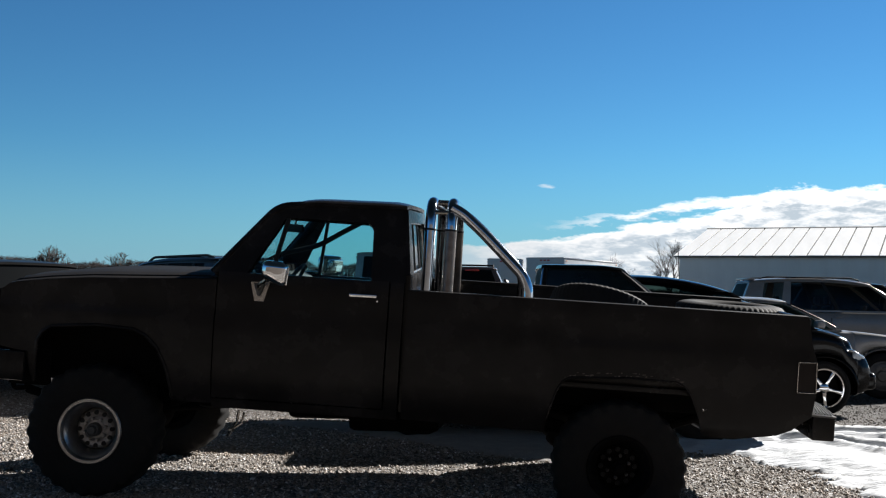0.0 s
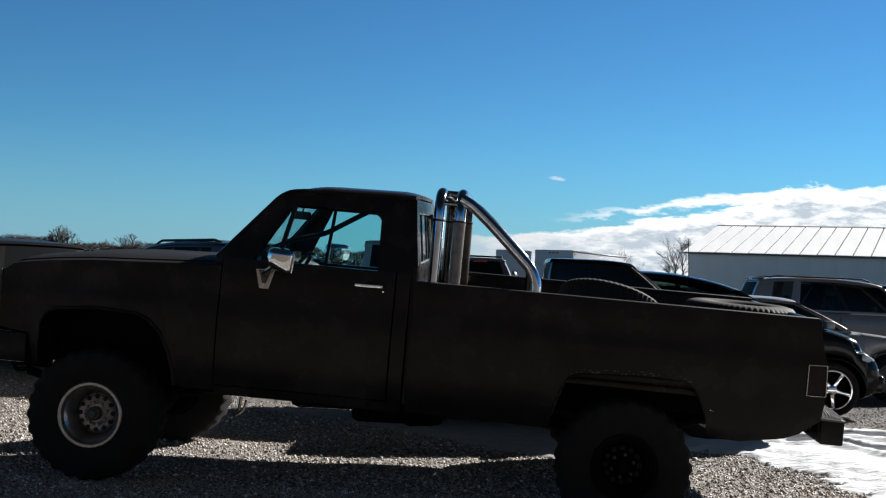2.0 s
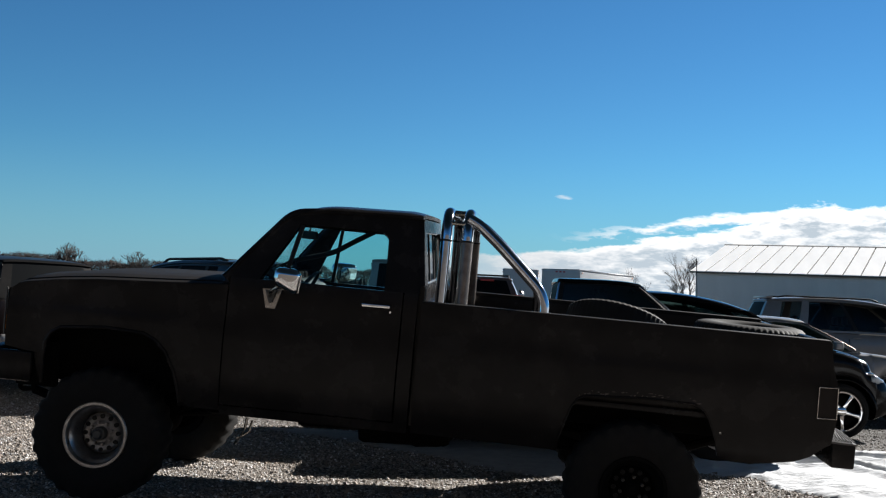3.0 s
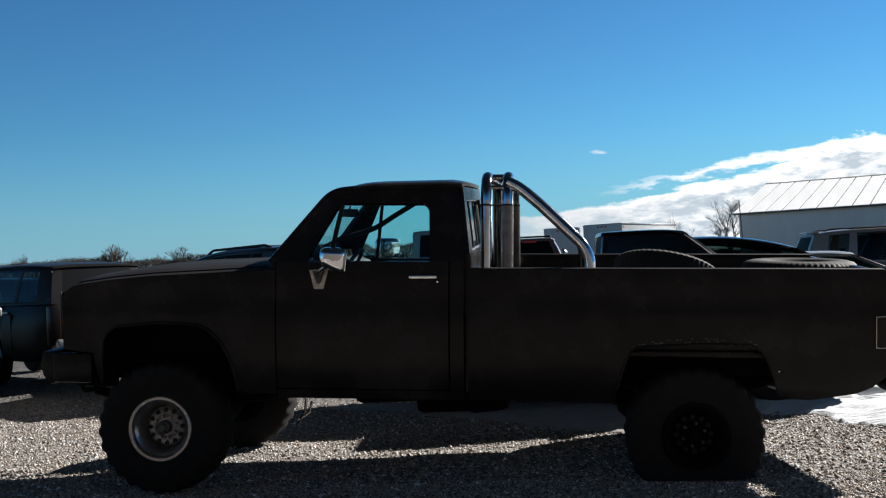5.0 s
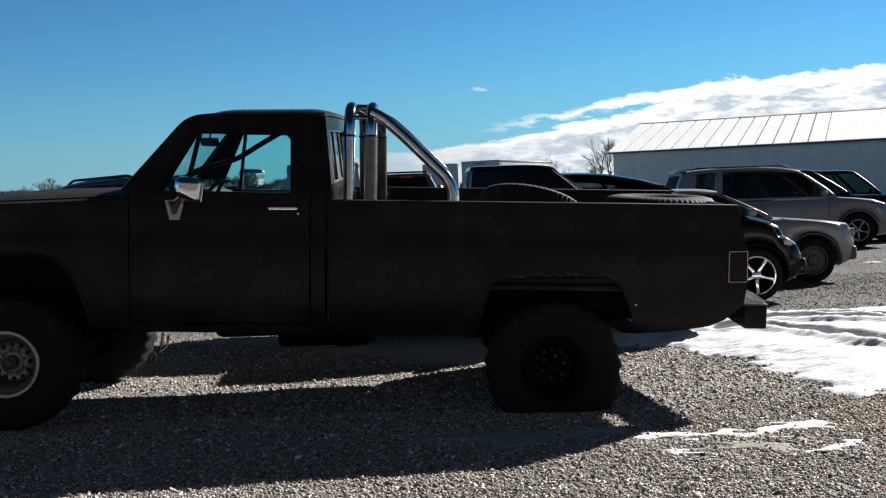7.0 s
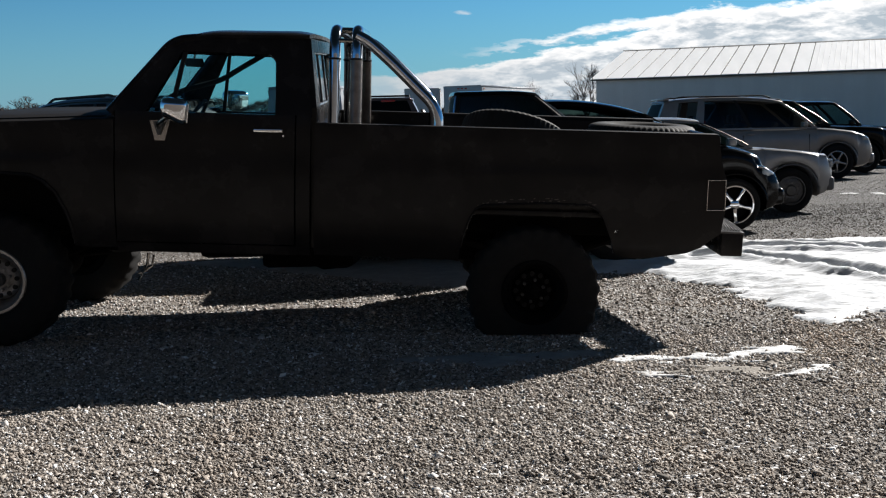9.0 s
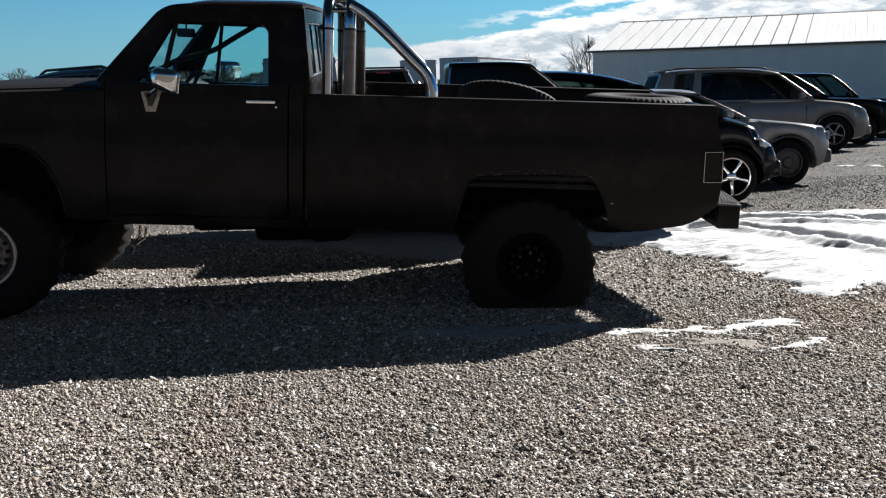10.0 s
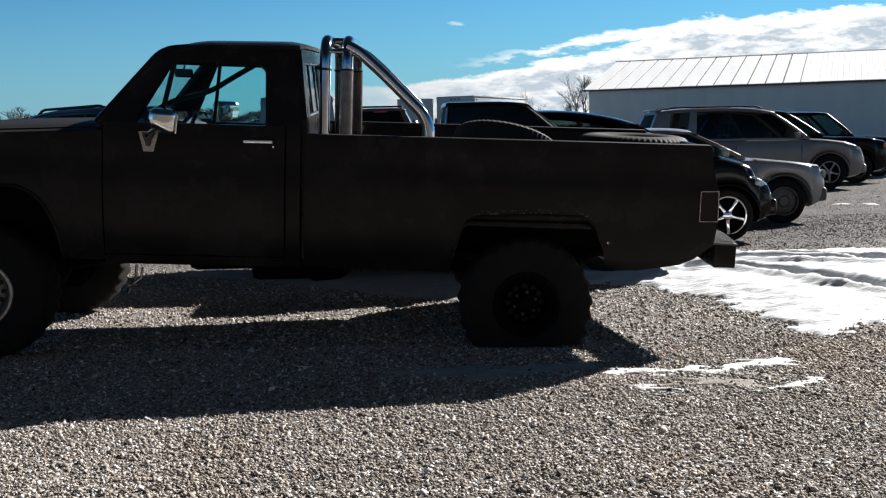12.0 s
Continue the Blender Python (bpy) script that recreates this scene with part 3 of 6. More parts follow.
def snow_patch(name, label, x0, x1, y0, y1, mask, height, mat, step=0.05, ruts=None):
    """A sheet of settled snow; where the mask falls below nothing it sinks under the gravel."""
    xs, ys = np.arange(x0, x1 + 1e-6, step), np.arange(y0, y1 + 1e-6, step)
    verts, faces = [], []
    n = len(xs)
    for y in ys:
        for x in xs:
            k = mask(x, y)
            k += noise.noise(Vector((x * 1.3, y * 1.3, 4.0))) * 0.22 + noise.noise(Vector((x * 4.5, y * 4.5, 9.0))) * 0.13 + noise.noise(Vector((x * 13, y * 13, 1.0))) * 0.07
            h = max(-0.03, min(1.0, k * 2.2)) * height + noise.noise(Vector((x * 6, y * 14, 3.0))) * 0.007
            if ruts and k > 0:
                h -= ruts(x, y)
            verts.append((x, y, ground_z(x, y) + h + (0.006 if k > 0 else -0.02)))
    for j in range(len(ys) - 1):
        for i in range(n - 1):
            q = (j * n + i, j * n + i + 1, (j + 1) * n + i + 1, (j + 1) * n + i)
            if max(verts[k][2] - ground_z(verts[k][0], verts[k][1]) for k in q) > -0.012:
                faces.append(q)
    me = bpy.data.meshes.new(name)
    me.from_pydata(verts, [], faces)
    me.materials.append(mat)
    me.shade_smooth()
    ob = new(name, me)
    return tagged(ob, label, "snow", kind="structure")


def poly_dist(x, y, poly):
    """Signed distance to a polygon, positive inside."""
    best, inside = 1e9, False
    n = len(poly)
    for i in range(n):
        ax, ay = poly[i]
        bx, by = poly[(i + 1) % n]
        dx, dy = bx - ax, by - ay
        t = max(0, min(1, ((x - ax) * dx + (y - ay) * dy) / (dx * dx + dy * dy)))
        best = min(best, math.hypot(x - ax - t * dx, y - ay - t * dy))
        if (ay > y) != (by > y) and x < (bx - ax) * (y - ay) / (by - ay) + ax:
            inside = not inside
    return best if inside else -best


SNOW_MAIN = [(1.34, 2.43), (1.52, 2.07), (1.66, 1.69), (1.73, 1.04), (1.77, 0.76), (1.88, 0.56), (1.81, 0.20), (1.86, -0.02), (1.97, 0.05), (2.16, 0.35), (2.51, 0.55), (3.6, 1.1), (6.5, 2.2), (8.2, 4.6), (4.48, 5.0), (3.4, 4.9), (2.25, 4.42), (1.3, 4.2), (0.75, 3.8), (0.20, 3.3), (0.35, 2.95), (0.77, 2.75), (1.10, 2.62)]
RUTS = (([(1.95, 3.36), (2.37, 3.35), (2.59, 2.98), (2.85, 2.40), (2.95, 1.90), (3.08, 1.55), (3.5, 1.15)], 0.12), ([(2.2, 3.95), (2.54, 3.91), (2.92, 3.82), (3.29, 3.65), (4.2, 3.3), (6.0, 3.0)], 0.09), ([(2.3, 4.50), (2.7, 4.41), (3.36, 3.98), (3.85, 3.58), (4.6, 3.4), (6.5, 3.9)], 0.08))
STRIPS = (
    [(0.26, -0.78), (0.38, -0.64), (0.50, -0.70), (0.64, -0.66), (0.74, -0.70), (0.70, -0.84), (0.51, -0.90), (0.32, -0.93)],
    [(0.72, -0.73), (0.82, -0.67), (0.92, -0.72), (0.88, -0.82), (0.78, -0.80)],
    [(0.87, -0.84), (1.04, -0.76), (1.02, -0.84), (0.89, -0.91)],
    [(1.04, -0.68), (1.15, -0.61), (1.39, -0.55), (1.53, -0.67), (1.50, -0.75), (1.33, -0.75), (1.15, -0.75), (1.06, -0.87), (1.02, -0.75)],
    [(1.12, -1.22), (1.36, -1.01), (1.52, -0.98), (1.47, -1.08), (1.26, -1.20)],
    [(0.34, -1.05), (0.48, -1.08), (0.59, -1.20), (0.46, -1.25), (0.36, -1.19)])


def line_dist(x, y, pts):
    best = 1e9
    for (ax, ay), (bx, by) in zip(pts, pts[1:]):
        dx, dy = bx - ax, by - ay
        t = max(0, min(1, ((x - ax) * dx + (y - ay) * dy) / (dx * dx + dy * dy)))
        best = min(best, math.hypot(x - ax - t * dx, y - ay - t * dy))
    return best


def main_ruts(x, y):
    h = 0.010 * noise.noise(Vector((x * 3.0 + y * 0.6, y * 15.0, 5.0))) + 0.016 * noise.noise(Vector((x * 5.0 + y * 2.0, y * 19.0, 8.0)))
    for pts, w in RUTS:
        d = line_dist(x, y, pts) + 0.07 * noise.noise(Vector((x * 4.0, y * 4.0, w * 30)))
        if d < 0.5:
            on = 0.8 + 0.5 * noise.noise(Vector((x * 2.4, y * 2.4, w * 50)))
            h += (0.10 * math.exp(-(d / w) ** 4) - 0.05 * math.exp(-((d - w * 1.7) / 0.07) ** 2)) * on
    return h


ground()
stones()
# Unseen brown wall added behind the camera to block sky light and darken reflections
tagged(part("sky_blocker", box(-26.0, 46.0, -17.4, -17.0, -0.1, 7.2, 0), M_BROWN_WALL), "unseen brown wall that blocks low sky light", "wall", kind="structure")
snow_patch("snow_patch", "bright settled snow patch with tyre ruts on gravel", 0.1, 8.6, -0.3, 5.5, lambda x, y: poly_dist(x, y, SNOW_MAIN), 0.055, M_SNOW, 0.034, main_ruts)
snow_patch("snow_strip", "thin broken strip of melting snow on gravel", -0.1, 1.9, -1.45, -0.4, lambda x, y: max(poly_dist(x, y, p) for p in STRIPS) * 1.9 + 0.24 * noise.noise(Vector((x * 4.0 - y * 2.0, y * 21.0, 7.0))) - 0.01, 0.015, M_SNOW_THIN, 0.0155)
snow_patch("slush_patch", "gritty beige slush between the snow remnants", 0.0, 1.9, -1.5, -0.5, lambda x, y: poly_dist(x, y, [(0.2, -1.2), (0.42, -0.90), (0.9, -0.86), (1.17, -0.77), (1.60, -0.76), (1.58, -1.0), (1.2, -1.22), (0.6, -1.3)]) * 1.0 + 0.22 * noise.noise(Vector((x * 3.0 - y, y * 15.0, 2.0))) - 0.17, 0.005, M_SLUSH, 0.02)
snow_patch("shaded_snow_strip", "thin grey snow remnant on shaded gravel", -1.2, 0.6, -1.0, -0.3, lambda x, y: poly_dist(x, y, [(-0.9, -0.62), (-0.3, -0.60), (0.29, -0.43), (0.40, -0.61), (0.34, -0.8), (-0.32, -0.85), (-0.9, -0.8)]) - 0.02, 0.012, M_SNOW_SHADE, 0.03)
snow_patch("packed_snow", "packed dirty snow in the shade behind the truck", -3.4, 1.0, 1.7, 4.6, lambda x, y: poly_dist(x, y, [(-3.0, 4.2), (-2.2, 4.3), (-1.29, 4.1), (-0.4, 3.9), (0.2, 3.6), (0.6, 2.6), (-0.1, 1.95), (-0.6, 2.2), (-1.2, 2.7), (-2.0, 3.5)]) + 0.1, 0.03, M_SNOW_SHADE, 0.05)
snow_patch("far_snow_patch", "small snow remnants near the parked cars", 6.2, 8.2, 11.2, 12.9, lambda x, y: max(poly_dist(x, y, [(6.75, 12.2), (7.15, 12.12), (7.1, 11.9), (6.65, 11.97)]), poly_dist(x, y, [(7.4, 12.2), (7.62, 12.15), (7.45, 11.75), (7.3, 11.8)])) * 1.6 - 0.07, 0.02, M_SNOW_THIN, 0.03)
snow_patch("distant_snow_patch", "snow remnant at the far end of the row", 11.0, 16.0, 20.6, 23.6, lambda x, y: poly_dist(x, y, [(12.1, 22.9), (15.0, 22.4), (14.5, 21.2), (11.6, 21.4)]), 0.03, M_SNOW, 0.1)


# ---------------------------------------------------------------- wheels
def tyre_bm(R, rim, half, lugs=0, seg=56, flat=None, deep=1.0):
    p = [(rim, -half * 0.80), (rim + 0.012, -half * 0.90), (rim + (R - rim) * 0.35, -half * 1.02), (rim + (R - rim) * 0.65, -half * 1.0), (R - 0.025, -half * 0.92), (R - 0.006, -half * 0.78), (R, -half * 0.35)]
    prof = p + [(r, -y) for r, y in reversed(p)] + [(rim - 0.012, half * 0.78), (rim - 0.012, -half * 0.78), p[0]]
    if lugs:
        seg = lugs * 4
    bm = lathe(prof, seg)
    if lugs:
        for v in bm.verts:
            r = math.hypot(v.co.x, v.co.z)
            if r > R - 0.03:
                k = int(round(math.atan2(v.co.z, v.co.x) / (2 * math.pi) * seg)) % 4
                up = k in ((0, 1) if v.co.y < 0 else (2, 3))
                d = (0.006 if up else -0.008) * deep * (1.0 if abs(v.co.y) > half * 0.3 else 0.5)
                v.co.x *= (r + d) / r
                v.co.z *= (r + d) / r
    if flat is not None:
        for v in bm.verts:
            if v.co.z < flat + 0.14:
                k = min(1.0, (flat + 0.14 - v.co.z) / 0.2)
                v.co.y *= 1 + 0.28 * k
                v.co.x *= 1 + 0.06 * k
            v.co.z = max(v.co.z, flat + 0.004)
    return bm


def truck_wheel(parent, m, polished, flat=None):
    """An off-road wheel, its open side towards -y."""
    R, rim = 0.415, 0.197
    w = part("wheel", tyre_bm(R, rim, 0.16, 26, 60, flat), M_TYRE, parent, "muddy off-road tyre" if flat is None else "flat off-road tyre", m)
    mat = M_ALLOY if polished else M_INSIDE
    rim_bm = lathe([(0.204, -0.132), (0.208, -0.146), (0.203, -0.152), (0.187, -0.151), (0.179, -0.140), (0.176, -0.122), (0.160, -0.108), (0.142, -0.06), (0.134, -0.02), (0.132, 0.02), (0.150, 0.12), (0.195, 0.14), (0.200, 0.13), (0.204, -0.132)], 56)
    rim_ob = part("rim", rim_bm, mat, w, "polished aluminium deep-dish rim" if polished else "black steel rim")
    disc = [lathe([(0.0, -0.040), (0.058, -0.040), (0.064, -0.034), (0.082, -0.024), (0.108, -0.030), (0.124, -0.018), (0.134, 0.0), (0.132, 0.02), (0.0, 0.02)], 48)]
    part("wheel_disc", join(*disc), M_DISC if polished else M_INSIDE, w)
    for k in range(12):
        a = 2 * math.pi * k / 12
        part("vent_hole", moved(lathe([(0.0, -0.0345), (0.0145, -0.0345), (0.0155, -0.028), (0.0155, -0.01), (0.0, -0.01)], 12), Matrix.Translation((0.106 * math.cos(a), 0.0, 0.106 * math.sin(a)))), M_RUBBER, w)
    count = 8 if polished else 6
    for k in range(count):
        a = 2 * math.pi * (k + 0.3) / count
        part("lug_nut", moved(lathe([(0.0, -0.062), (0.009, -0.062), (0.0115, -0.056), (0.0115, -0.03), (0.0, -0.03)], 6), Matrix.Translation((0.070 * math.cos(a), 0, 0.070 * math.sin(a)))), M_DISC if polished else M_STEP, w)
    part("locking_hub", lathe([(0.0, -0.118), (0.022, -0.118), (0.026, -0.112), (0.030, -0.095), (0.040, -0.090), (0.044, -0.082), (0.044, -0.035), (0.0, -0.035)], 24), M_STEP if polished else M_INSIDE, w)
    return w


# ---------------------------------------------------------------- the truck
TB = pose(0, 0, 0, 3.44, 2.807, 0) @ pose(-0.008, 0.015, -0.025)      # nose up, leaning to its flat rear tyre
YC = 1.02
SIDE = [(0.40, 0.90), (0.48, 0.935), (0.56, 0.962), (0.72, 0.982), (0.93, 0.987), (1.03, 0.985), (1.055, 0.974), (1.12, 0.968), (1.22, 0.966), (1.29, 0.957), (1.34, 0.945), (1.72, 0.822), (1.80, 0.79), (1.84, 0.76)]


def body_y(s):
    return lambda x, z: (YC + s * interp(z, SIDE), -s)


def side_y(s, z, extra=0.0):
    return YC + s * (interp(z, SIDE) + extra)


def plates(s, quads, t=0.035, out=0.0):
    """Plates on the body side, given by corners in x and z."""
    bms = []
    for q in quads:
        pts = [(x, side_y(s, z, out), z) for x, z in q]
        b = ribbon(pts, t)
        cen = sum((v.co.y for v in b.verts), 0) / len(b.verts)
        if (cen - side_y(s, sum(z for _, z in q) / len(q), out)) * s > 0:
            b.free()
            b = ribbon(pts, -t)
        bms.append(b)
    return join(*bms)


FENDER_TOP = [(-4.0, 1.125), (-3.97, 1.155), (-3.93, 1.178), (-3.70, 1.212), (-3.44, 1.238), (-3.0, 1.262), (-2.62, 1.285)]
FRONT_ARCH = [(-4.0, 0.775), (-3.80, 0.745), (-3.775, 0.60), (-3.745, 0.56), (-3.742, 0.70), (-3.735, 0.825), (-3.70, 0.885), (-3.64, 0.922), (-3.35, 0.947), (-3.11, 0.936), (-3.03, 0.90), (-2.96, 0.832), (-2.90, 0.72), (-2.875, 0.64), (-2.85, 0.50), (-2.80, 0.49), (-2.60, 0.495)]
BED_LOW = [(-1.385, 0.475), (-0.52, 0.462), (-0.478, 0.455), (-0.47, 0.55), (-0.42, 0.735), (-0.385, 0.795), (-0.335, 0.822), (0.0, 0.842), (0.32, 0.838), (0.375, 0.81), (0.415, 0.757), (0.47, 0.62), (0.495, 0.53), (0.56, 0.505), (0.69, 0.50), (0.95, 0.545), (1.04, 0.585), (1.10, 0.635), (1.155, 0.675), (1.172, 0.82)]
BED_TOP = [(1.112, 1.289), (1.122, 1.20), (1.135, 1.13), (1.155, 1.06), (1.172, 1.01)]


def arch_lip(table, s, r, x0, x1):
    pts = [(x, side_y(s, z, 0.004), z) for x, z in table if x0 <= x <= x1]
    return tube(pts, r, 8)


def truck():
    root = thing("pickup_truck", "dusty flat-black lifted pickup truck with a flat rear tyre on gravel", "pickup truck", Matrix.Translation((-1.4, 1.0, 0.0)))
    L = Matrix.Translation((1.4, -1.0, 0.0)) @ TB

    def bp(name, bm, mat, label="", sharp=35.0):
        return part(name, bm, mat, root, label, L, sharp)

    for s in (-1, 1):
        y = body_y(s)
        low_side = 0.04 if s > 0 else 0.0
        fx = spaced(-3.995, -2.605, 0.05, [x for x, _ in FRONT_ARCH])
        f = bp("front_fender", side_sheet(fx, lambda x: interp(x, FRONT_ARCH), lambda x: interp(x, FENDER_TOP) - low_side * (x + 4.0) / 1.3, y, 0.03, 12), M_PAINT)
        part("arch_lip", arch_lip(FRONT_ARCH, s, 0.011, -3.746, -2.85), M_PAINT, f)
        # fender crown turning in to the hood
        verts, faces = [], []
        for x in fx:
            z = interp(x, FENDER_TOP) - low_side * (x + 4.0) / 1.3
            for dy, dz in ((0.0, -0.012), (0.012, 0.004), (0.04, 0.011), (0.10, 0.013), (0.10, -0.05)):
                verts.append((x, side_y(s, z) - s * dy, z + dz))
        for i in range(len(fx) - 1):
            for k in range(4):
                faces.append((i * 5 + k, i * 5 + k + 1, (i + 1) * 5 + k + 1, (i + 1) * 5 + k))
        part("fender_top", bm_of(verts, faces), M_DUSTY, f)
        zb = 1.338 if s < 0 else 1.262
        d = bp("door", side_sheet(spaced(-2.597, -1.507, 0.08), lambda x: 0.535, lambda x: zb, y, 0.05, 14), M_PAINT)
        frame_quads = [[(-2.64, zb), (-2.415, zb), (-2.205, 1.712), (-2.290, 1.748)],
                       [(-2.290, 1.748), (-2.205, 1.712), (-2.205, 1.705), (-2.185, 1.786)],
                       [(-2.185, 1.786), (-2.205, 1.705), (-1.64, 1.702), (-1.46, 1.80)],
                       [(-1.64, 1.702), (-1.625, zb), (-1.508, zb), (-1.47, 1.80)],
                       [(-1.512, zb), (-1.402, zb), (-1.462, 1.80), (-1.475, 1.80)],
                       [(-1.64, 1.702), (-1.69, 1.708), (-1.66, 1.690), (-1.639, 1.66)]]
        part("window_frame", plates(s, frame_quads, 0.05, 0.0), M_PAINT, d)
        part("vent_post", plates(s, [[(-2.206, 1.725), (-2.180, 1.725), (-2.252, zb), (-2.278, zb)]], 0.02, -0.012), M_RUBBER, d)
        part("window_glass", plates(s, [[(-2.415, zb), (-2.205, 1.712), (-1.64, 1.704), (-1.62, zb)]], 0.004, -0.025), M_GLASS, d, "green-tinted door glass")
        h = part("door_handle", join(*[moved(box(-0.088, 0.088, -0.012, 0.008, -0.011, 0.011, 0.006), Matrix.Translation((-1.665, side_y(s, 1.243, 0.022), 1.243)) @ pose(0, 0, 0, 0, -0.5, 0)), moved(lathe([(0, -0.006), (0.006, -0.006), (0.007, 0.006), (0, 0.006)], 16), Matrix.Translation((-1.575, side_y(s, 1.225, 0.004), 1.212)))]), M_CHROME, d, "chrome door handle")
        # mirror on its plate
        plate = plates(s, [[(-2.385, 1.283), (-2.262, 1.290), (-2.295, 1.165), (-2.355, 1.165)]], -0.02, 0.004)
        arm = tube(bend([(-2.33, side_y(s, 1.23, 0.012), 1.24), (-2.315, side_y(s, 1.27, 0.09), 1.275), (-2.26, side_y(s, 1.3, 0.14), 1.31)], 0.03), 0.013, 10)
        mir = part("door_mirror", join(plate, arm), M_CHROME_OLD, d, "chrome mirror bracket")
        # Dark plate standing proud of the bracket, for its dark centre.
        part("bracket_dark_plate", plates(s, [[(-2.362, 1.280), (-2.290, 1.284), (-2.318, 1.20), (-2.334, 1.20)]], -0.003, 0.0245), M_STEP, mir)
        y0, zm, yaw = side_y(s, 1.34, 0.15), (1.350 if s < 0 else 1.338), (14 if s < 0 else -44)
        hd = bmesh.new()
        bmesh.ops.create_cube(hd, size=1.0)
        for v in hd.verts:
            front = v.co.x < 0
            v.co = (v.co.x * 0.16, v.co.y * (0.15 if front else 0.21), v.co.z * (0.105 if front else 0.17) + (0.024 if front else 0))
        bmesh.ops.bevel(hd, geom=list(hd.edges), offset=0.044, segments=5, affect="EDGES", profile=0.5)
        hm = Matrix.Translation((-2.215, y0, zm)) @ pose(0, 0, 0, 0, 6, yaw)
        moved(hd, hm)
        part("mirror_head", hd, M_CHROME, mir, "chrome mirror head", None, 60.0)
        part("mirror_glass", moved(box(-0.002, 0.004, -0.076, 0.076, -0.056, 0.056, 0.001), hm @ Matrix.Translation((0.0805, 0, 0))), M_CHROME, mir)
        bp("cab_corner", side_sheet(spaced(-1.497, -1.412, 0.02), lambda x: 0.50, lambda x: zb + 0.007, y, 0.04, 14), M_PAINT)
        bp("rocker_panel", side_sheet(spaced(-2.60, -1.412, 0.15), lambda x: 0.468, lambda x: 0.527, y, 0.06, 3), M_PAINT)
        bx = spaced(-1.385, 1.172, 0.06, [x for x, _ in BED_LOW] + [x for x, _ in BED_TOP])
        bed = bp("bed_side", side_sheet(bx, lambda x: interp(x, BED_LOW), lambda x: interp(x, BED_TOP), y, 0.035, 16), M_PAINT)
        part("bed_rail", box(-1.385, 1.108, min(side_y(s, 1.289, -0.002), side_y(s, 1.289, -0.082)), max(side_y(s, 1.289, -0.002), side_y(s, 1.289, -0.082)), 1.262, 1.297, 0.008), M_DUSTY, bed)
        part("inner_wall", box(-1.36, 1.09, min(side_y(s, 1.2, -0.075), side_y(s, 1.2, -0.10)), max(side_y(s, 1.2, -0.075), side_y(s, 1.2, -0.10)), 0.78, 1.27, 0.004), M_PAINT, bed)
        part("arch_lip", arch_lip(BED_LOW, s, 0.006, -0.47, 0.47), M_PAINT, bed)
        rr = random.Random(31 + s)
        flecks = []
        for k in range(34):
            fx0 = rr.uniform(-0.40, 0.36)
            fz = interp(fx0, BED_LOW) + rr.uniform(0.006, 0.034)
            a, c = rr.uniform(0.003, 0.016), rr.uniform(0.0015, 0.005)
            flecks.append([(fx0 - a, fz), (fx0 + a * 0.3, fz + c), (fx0 + a, fz + c * 0.2), (fx0, fz - c)])
        tagged(part("rust_patch", plates(s, flecks, -0.003, 0.001), M_RUST, bed), "flaking rust along the wheel arch", kind="stuff")
        tl = part("tail_light", plates(s, [[(1.056, 0.832), (1.056, 1.010), (1.158, 1.010), (1.158, 0.832)]], -0.012, 0.002), M_LENS_DARK, bed, "dark red tail light")
        trim = [(1.052, 0.828), (1.050, 1.014), (1.160, 1.018), (1.166, 0.830)]
        tp = [(x, side_y(s, z, 0.014), z) for x, z in trim]
        part("tail_light_trim", join(*[tube([tp[i], tp[(i + 1) % 4]], 0.0032, 8) for i in range(4)]), M_CHROME_OLD, tl, "thin chrome trim")
        part("side_marker", plates(s, [[(0.490, 0.666), (0.490, 0.682), (0.520, 0.682), (0.520, 0.666)]], -0.006, 0.0), M_CHROME, bed)
        # dark wheel housings
        yi0, yi1 = sorted((YC + s * 0.62, YC + s * 0.66))
        bp("inner_fender", box(-3.90, -2.72, yi0, yi1, 0.55, 1.16, 0.01), M_INSIDE)
        bp("inner_fender", box(-0.52, 0.58, yi0, yi1, 0.60, 1.0, 0.01), M_INSIDE)
        bp("wheel_housing", box(-0.55, 0.60, *sorted((YC + s * 0.64, YC + s * 0.93)), 0.90, 0.98, 0.02), M_INSIDE)

    # hood
    hx = spaced(-3.985, -2.66, 0.06)
    ys = [i / 16 for i in range(17)]
    verts, faces = [], []
    for x in hx:
        z0 = interp(x, FENDER_TOP) + 0.012
        for k in ys:
            u = 2 * k - 1
            z = z0 + 0.014 * (1 - u ** 2) - 0.03 * k * (x + 4.0) / 1.3 + 0.008 * math.exp(-((abs(u) - 0.55) / 0.12) ** 2) - (0.02 if abs(u) > 0.99 else 0)
            verts.append((x, YC + u * 0.845, z))
    n = len(ys)
    for i in range(len(hx) - 1):
        for k in range(n - 1):
            faces.append((i * n + k, (i + 1) * n + k, (i + 1) * n + k + 1, i * n + k + 1))
    hood = bm_of(verts, faces)
    bmesh.ops.solidify(hood, geom=list(hood.faces), thickness=-0.02)
    hood_ob = bp("hood", hood, M_DUSTY, "dusty black hood")
    for s in (-1, 1):
        part("hood_seam", tube([(x, YC + s * 0.853, interp(x, FENDER_TOP) + 0.016 - (0.03 * (x + 4.0) / 1.3 if s > 0 else 0.0)) for x in hx], 0.007, 6), M_RUBBER, hood_ob)
    bp("cowl", prism([(-2.66, 1.24), (-2.66, 1.305), (-2.52, 1.345), (-2.44, 1.345), (-2.44, 1.20)], 0.11, 1.93, 0.01), M_PAINT)
